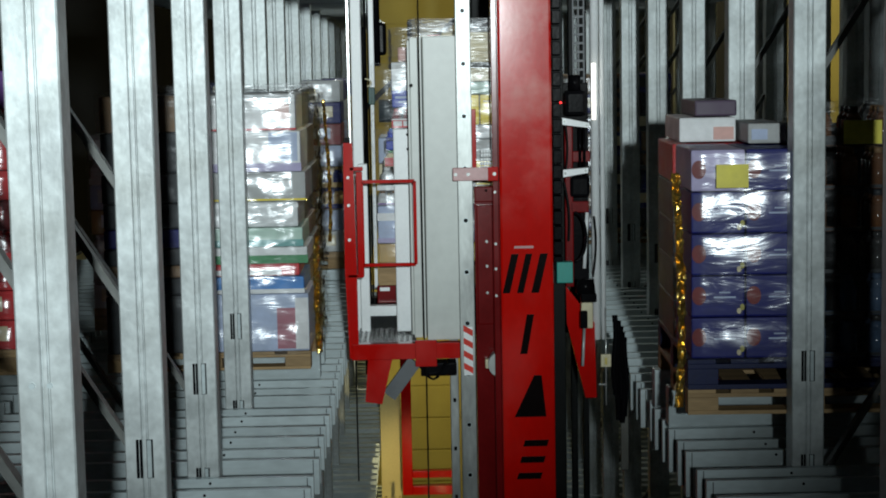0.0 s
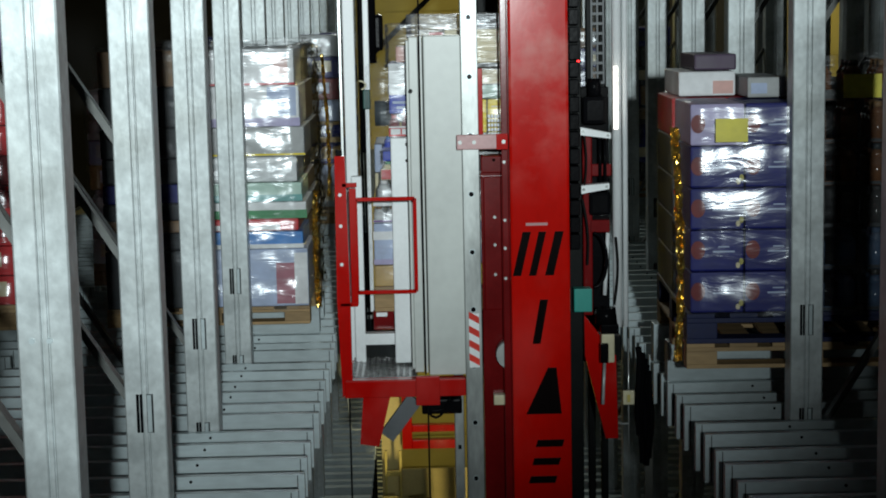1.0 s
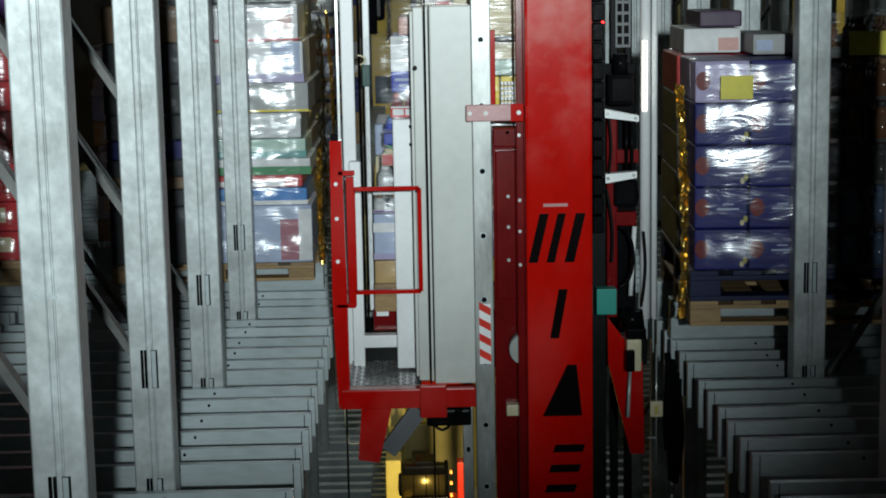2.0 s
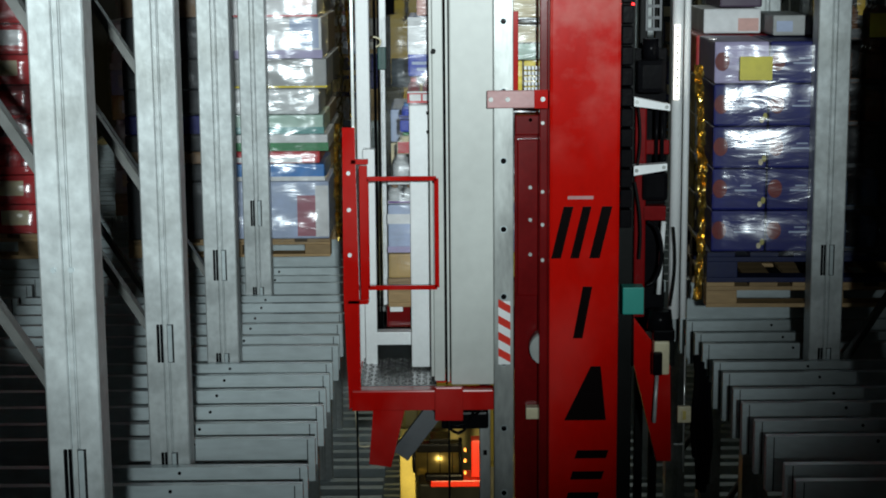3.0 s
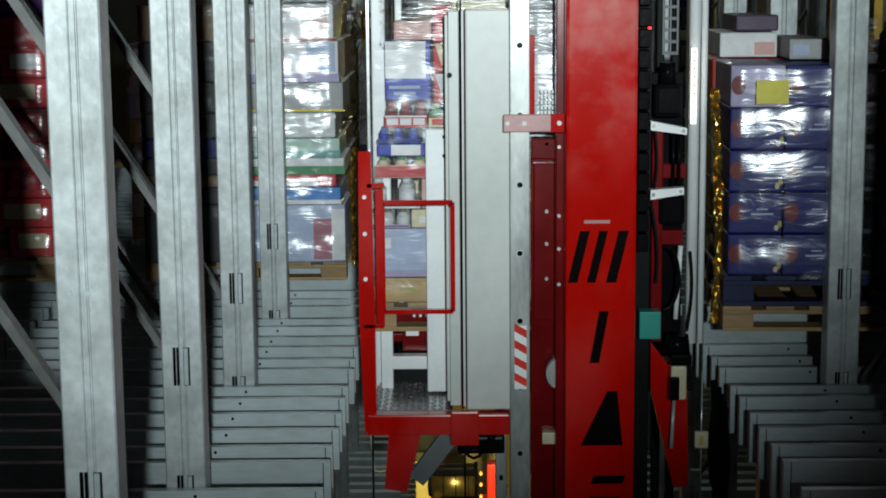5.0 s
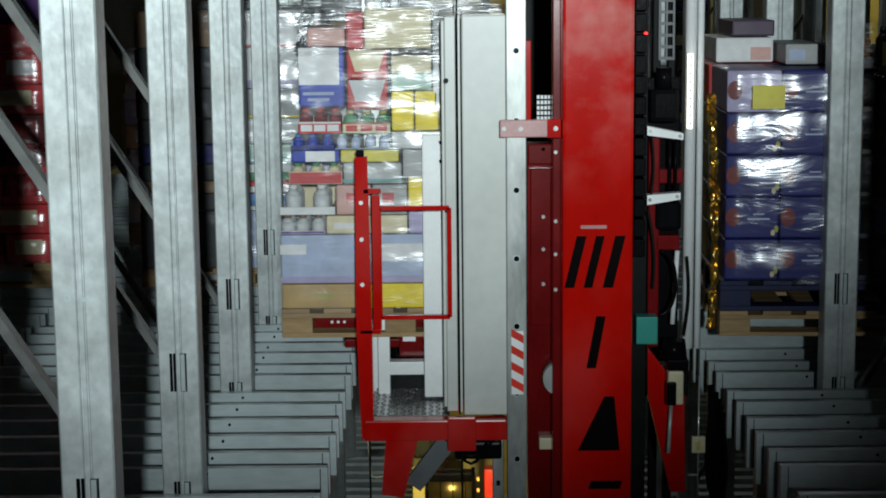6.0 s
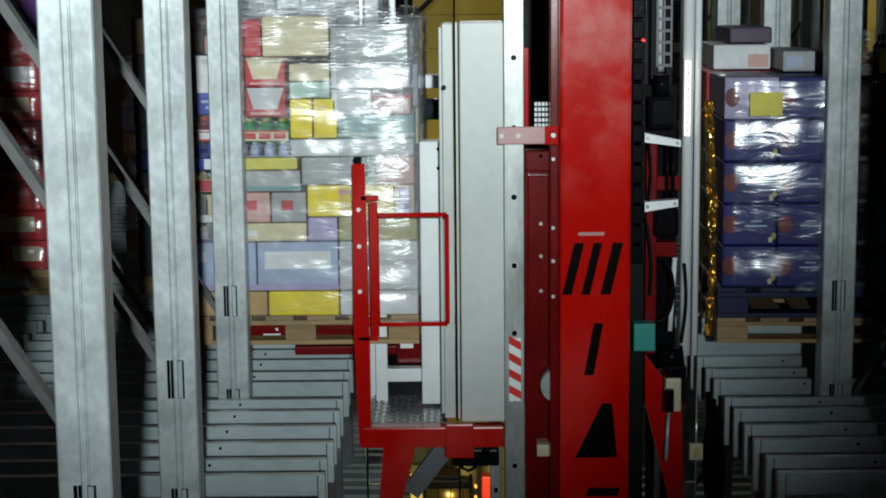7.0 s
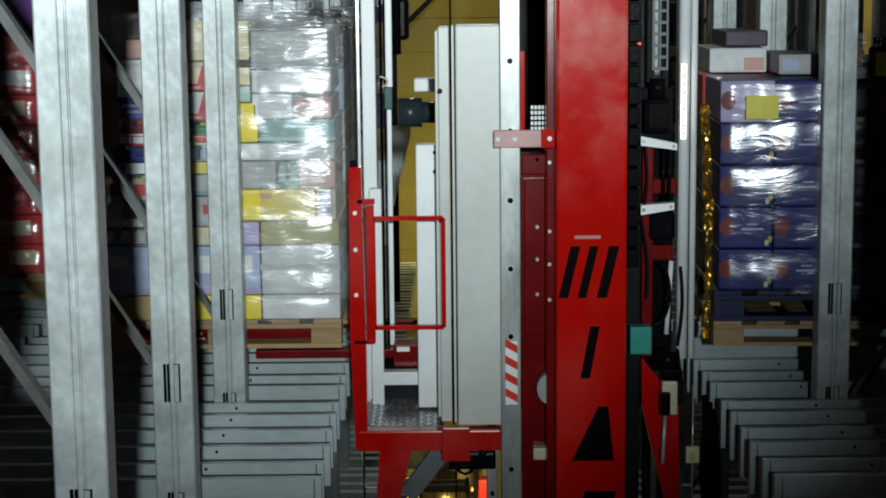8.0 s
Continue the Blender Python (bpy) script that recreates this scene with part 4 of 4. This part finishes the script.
part("white_pole", bm, WHITE, CAR)
bm = box(B(), -0.215, -0.147, 1.1, 1.2, 1.360, 1.543, 0.02)
rod(bm, (-0.200, 1.05, 1.302), (-0.200, 1.05, 2.157), 0.02, 12)
part("hoist_head", bm, BLACK, CAR, "black hoist head")
bm = tube([(-0.250 + 0.03 * math.sin(a), 0.44, 1.217 + 0.02 * math.cos(a)) for a in (i * 0.4 for i in range(8))], 0.004)
part("cable", bm, CREAM, CAR)

# white locker panel and cross bar
bm = box(B(), -0.110, -0.009, 0.26, 0.36, -0.047, 0.985, 0.006)
part("white_locker", bm, WHITE, CAR, "narrow white sheet-metal locker")
for zz in (0.955, 0.882):
    part("latch", bar(B(), (-0.043, 0.245, zz), (-0.013, 0.245, zz + 0.008), 0.012, 0.012), BLACK, CAR)
bm = box(B(), -0.255, -0.109, 0.36, 0.42, 0.020, 0.073, 0.004)
part("cross_bar", bm, WHITE, CAR)
bm = box(B(), -0.295, -0.248, 0.36, 0.42, -0.077, 0.805, 0.004)
part("gate_column", bm, WHITE, CAR)
bm = B()
box(bm, -0.212, -0.110, 0.45, 0.55, 0.073, 0.166, 0.006)
box(bm, -0.201, -0.144, 0.44, 0.46, 0.136, 0.161, 0.003, 1)
part("drive_unit", bm, [RED_DARK, WHITE], CAR)
bm = B()
rod(bm, (-0.194, 1.0, 1.057), (-0.094, 1.0, 1.057), 0.062, 24)
rod(bm, (-0.094, 1.0, 1.057), (-0.022, 1.0, 1.057), 0.045, 16)
part("sensor_cover", box(B(), -0.126, -0.012, 0.95, 1.05, 1.147, 1.204, 0.008), WHITE, CAR)
part("sensor_housing", bm, paint("slate_plastic", (0.03, 0.045, 0.055), 0.35), CAR, "dark slate cylindrical housing")
bm = B()
for z in (0.0, 0.035):
    rod(bm, (-0.386, 0.75, 0.083 + z), (0.371, 0.75, 0.083 + z), 0.011, 12)
part("cross_shaft", bm, CHROME, CAR, "bright steel cross shafts")
# bracket below the platform
bm = prism(B(), [(-0.253, -0.138), (-0.134, -0.139), (-0.188, -0.360), (-0.271, -0.347)][::-1], -0.04, 0.03)
part("bracket", bm, RED, CAR)
bm = bar(B(), (-0.024, 0.03, -0.160), (-0.154, 0.03, -0.332), 0.03, 0.07)
part("strut", bm, paint("darkened_zinc", (0.13, 0.14, 0.15)), CAR)
# rear guide rail below the cabinet
bm = box(B(), 0.156, 0.199, 0.28, 0.34, -6.5, 0.2, 0.004)
REAR = cpart("rear_rail", bm, SILVER, label="grey rear guide rail with holes")
for i in range(10):
    z = -0.15 - i * 0.2535
    cpart("bolt_hole", box(B(), 0.170, 0.185, 0.276, 0.283, z - 0.01, z + 0.01), BLACK, REAR)
# cables hanging below the platform
bm = B()
for a, b in ((0.033, -2.2), (-0.314, -0.75)):
    rod(bm, (a, -0.02, b), (a, -0.02, -0.145), 0.004, 8)
part("hoist_rope", bm, DARK, CAR)
bm = rod(B(), (-0.014 + 0.04, -0.012, -0.045), (-0.014 + 0.04, -0.012, 5.0), 0.0035, 8)
part("hoist_rope", bm, BLACK, CAR)

part("hook_rod", tube([(-0.322, 0.02, -0.15), (-0.318, 0.02, -0.22), (-0.312, 0.02, -0.293), (-0.29, 0.02, -0.297), (-0.262, 0.02, -0.293)], 0.004), CREAM, CAR, "thin pale bent rod")
part("plug", box(B(), 0.331, 0.381, 0.11, 0.16, -0.220, -0.174, 0.004), CREAM, CAR, "cream plug on the web")
for a, b, drop in ((-0.020, 0.152, 0.06), (0.005, 0.130, 0.09)):
    zt = -0.169
    points = [(a + (b - a) * i / 12, 0.06 + 0.01 * (i % 2), zt - drop * (1 - (i / 6 - 1) ** 2)) for i in range(13)]
    part("cable", tube(points, 0.006), BLACK, CAR)
bm = B()
box(bm, 0.005, 0.186, 0.08, 0.2, -0.249, -0.180, 0.01)
part("terminal_box", bm, BLACK, CAR)
# right-hand gear of the carriage
part("light_strip", box(B(), 0.864, 0.884, -0.02, 0.0, 1.020, 1.295, 0.003), LED, CAR, "lit white strip light")
for i in range(9):
    z = 1.026 + 0.012 + i * 0.03
    part("rivet", box(B(), 0.872, 0.878, -0.0225, -0.019, z, z + 0.008), DARK, CAR)
bm = box(B(), 0.682, 0.761, -0.05, 0.02, 0.226, 0.329, 0.004)
part("junction_box", bm, TEAL, CAR, "teal plastic junction box")
def white_arm(x0, z0, x1, z1, high):
    """A leaning arm with a folded lip and two bolts."""
    bm = prism(B(), [(x0, z0 - high / 2), (x1, z1 - high * 0.35), (x1, z1 + high * 0.35), (x0, z0 + high / 2)], -0.03, -0.024)
    prism(bm, [(x0, z0 + high / 2 - 0.005), (x1, z1 + high * 0.35 - 0.005), (x1, z1 + high * 0.35), (x0, z0 + high / 2)], -0.024, 0.02)
    arm = part("white_arm", bm, WHITE, CAR, "white sheet-metal arm")
    for k in (0.08, 0.9):
        x, z = x0 + k * (x1 - x0), z0 + k * (z1 - z0)
        part("bolt", rod(B(), (x, -0.036, z), (x, -0.029, z), 0.007, 8), SILVER, arm)


white_arm(0.718, 1.017, 0.850, 0.994, 0.034)
white_arm(0.720, 0.762, 0.842, 0.776, 0.036)
bm = box(B(), 0.735, 0.845, 0.03, 0.14, 1.040, 1.165, 0.02)
rod(bm, (0.79, 0.08, 1.165), (0.79, 0.08, 1.24), 0.03, 16)
part("lock_motor", bm, BLACK, CAR, "black motor above the white arm")
part("lock_motor", box(B(), 0.760, 0.856, 0.03, 0.14, 0.640, 0.745, 0.015), BLACK, CAR, "black motor below the white arm")
# black sheet added to keep the space behind the gear dark
part("gear_dark_sheet", box(B(), 0.720, 0.862, 0.15, 0.17, 0.20, 1.20, 0.004), BLACK, CAR, "black sheet added behind the gear")
for x0, z0, x1, z1, r in ((0.725, 0.72, 0.745, 0.43, 0.005), (0.735, 1.00, 0.728, 0.74, 0.004), (0.87, 0.55, 0.862, 0.25, 0.005)):
    points = [(x0 + (x1 - x0) * i / 9 + 0.012 * math.sin(math.pi * i / 9), -0.02, z0 + (z1 - z0) * i / 9) for i in range(10)]
    part("cable", tube(points, r), DARK, CAR)
bm = B()
box(bm, 0.735, 0.777, 0.06, 0.12, 0.191, 0.991, 0.006)
box(bm, 0.774, 0.862, 0.06, 0.12, 0.812, 0.865, 0.004)
box(bm, 0.765, 0.853, 0.06, 0.12, 0.562, 0.617, 0.004)
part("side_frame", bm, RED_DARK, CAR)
for a in (0.808, 0.829):
    part("gas_strut", rod(B(), (a, 0.02, 0.787), (a, 0.02, 0.987), 0.007, 10), BLACK, CAR)
part("gas_strut", rod(B(), (0.824, 0.02, 0.288), (0.840, 0.02, 0.565), 0.009, 10), WHITE, CAR)
bm = prism(B(), [(0.731, 0.203), (0.870, 0.018), (0.878, -0.358), (0.823, -0.357), (0.733, 0.019)], 0.0, 0.06)
part("side_arm", bm, RED, CAR, "tapered red side arm")
bm = B()
rod(bm, (0.820, -0.06, 0.177), (0.820, -0.06, 0.245), 0.05, 20, 0.042)
box(bm, 0.793, 0.872, -0.1, -0.04, 0.134, 0.177, 0.008)
part("scanner", bm, BLACK, CAR, "black round scanner")
bm = box(B(), 0.795, 0.853, -0.1, -0.04, 0.006, 0.134, 0.008)
part("sensor_bracket", bm, CREAM, CAR)
bm = box(B(), 0.788, 0.823, -0.13, -0.1, 0.011, 0.097, 0.006)
part("sensor", bm, BLACK, CAR)
bm = B()
for a in (1, 2):
    rod(bm, (0.802, -0.06 - 0.008 * a, -0.184), (0.814, -0.06 + 0.006 * a, 0.004), 0.007, 8)
part("cable", bm, GALV, CAR)
bm = box(B(), 0.898, 0.949, -0.02, 0.0, -0.202, -0.138, 0.004)
box(bm, 0.913, 0.932, -0.026, -0.018, -0.191, -0.151, 0.003, 1)
part("tag", bm, [CREAM, YELLOW], CAR, "cream and yellow tag")
bm = rod(B(), (0.925, 0.0, -0.398), (0.925, 0.0, 0.094), 0.003, 8)
bar(bm, (0.888, 0.0, -0.292), (0.926, 0.0, -0.292), 0.006, 0.006)
part("thin_rod", bm, CHROME, CAR)
bm = B()
for i in range(7):
    bar(bm, (0.794, 0.25, 0.236 + i * 0.03), (0.860, 0.25, 0.236 + i * 0.03), 0.008, 0.008)
part("spring_pack", bm, GALV, CAR)
hx, hz = 0.776, 0.447
bm = tube([(hx + 0.055 * math.cos(a), 0.0, hz + 0.12 * math.sin(a)) for a in (math.pi * (i / 14 - 0.5) for i in range(15))], 0.008)
part("hose", bm, BLACK, CAR, "black looped hose")

for i, (x, drop) in enumerate(((0.972, 0.40), (0.986, 0.50), (1.0, 0.36), (1.014, 0.46), (1.03, 0.40))):
    points = [(x + 0.006 * math.sin(0.7 * k + i), 0.02 + 0.012 * i, 0.05 - 0.03 * i - drop * k / 10) for k in range(11)]
    part("cable", tube(points, 0.014), BLACK, CAR, "black hanging cable")
bm = box(B(), 1.008, 1.046, 0.085, 0.10, -0.75, -0.26, 0.003)
box(bm, 1.01, 1.05, 0.07, 0.085, -0.30, -0.275, 0.002)
part("cable_plate", bm, BRACE, CAR, "dull steel plate behind the hanging cables")

# load table and telescopic forks under the pallet
bm = B()
for yy in (0.45, 1.05):
    box(bm, -0.28, 0.95, yy, yy + 0.12, -0.10, 0.02, 0.006)
part("load_table", bm, DARK, CAR, "dark steel fork table")
FORK = []
for yy in (0.47, 1.07):
    bm = B()
    box(bm, -0.18, 0.72, yy, yy + 0.08, 0.185, 0.245, 0.005)
    for i, x in enumerate((-0.02, 0.005, 0.03, 0.15)):
        box(bm, x, x + 0.010, yy - 0.003, yy + 0.002, 0.21, 0.22, 0, 1)
    box(bm, 0.10, 0.17, yy - 0.002, yy + 0.01, 0.190, 0.197, 0, 1)
    FORK.append(cpart("telescopic_fork", bm, [RED_DARK, WHITE], CRANE, "dark red telescopic fork with white marks"))
MID = []
for yy in (0.47, 1.07):
    bm = box(B(), -0.20, 0.72, yy + 0.01, yy + 0.07, 0.105, 0.140, 0.005)
    MID.append(cpart("fork_stage", bm, RED_DARK, CRANE))


# ---- movement ----
def motions():
    travel = [(0, 2.03), (0.5, 1.58), (1.0, 1.13), (1.5, 0.71), (2.0, 0.37), (2.5, 0.12), (3.0, 0.015), (3.4, 0.0), (8.0, 0.0)]
    lift = [(0, 0.262), (0.5, 0.140), (1.0, 0.050), (1.5, 0.010), (2.0, 0.002), (3.0, 0.0), (8.0, 0.0)]
    slide = [(0, 0.0), (3.8, 0.0), (4.2, 0.012), (4.5, 0.05), (5.0, 0.15), (5.4, 0.26), (5.8, 0.39), (6.2, 0.545), (6.5, 0.65), (7.0, 0.85), (7.5, 1.01), (8.0, 1.14)]
    at = lambda rows, t: float(np.interp(t, [r[0] for r in rows], [r[1] for r in rows]))
    times = sorted({r[0] for rows in (travel, lift, slide) for r in rows})
    walk(CRANE, [(t, pose(0, CRANE_Y + v, 0)) for t, v in travel])
    walk(CAR, [(t, pose(0, 0, v)) for t, v in lift])
    walk(LOAD, [(t, pose(-0.20 - at(slide, t), 6.36 + at(travel, t), 0.185 + at(lift, t))) for t in times])
    for f in FORK:
        walk(f, [(t, pose(-at(slide, t), 0, at(lift, t))) for t in times])
    for f in MID:
        walk(f, [(t, pose(-0.5 * at(slide, t), 0, at(lift, t))) for t in times])


motions()
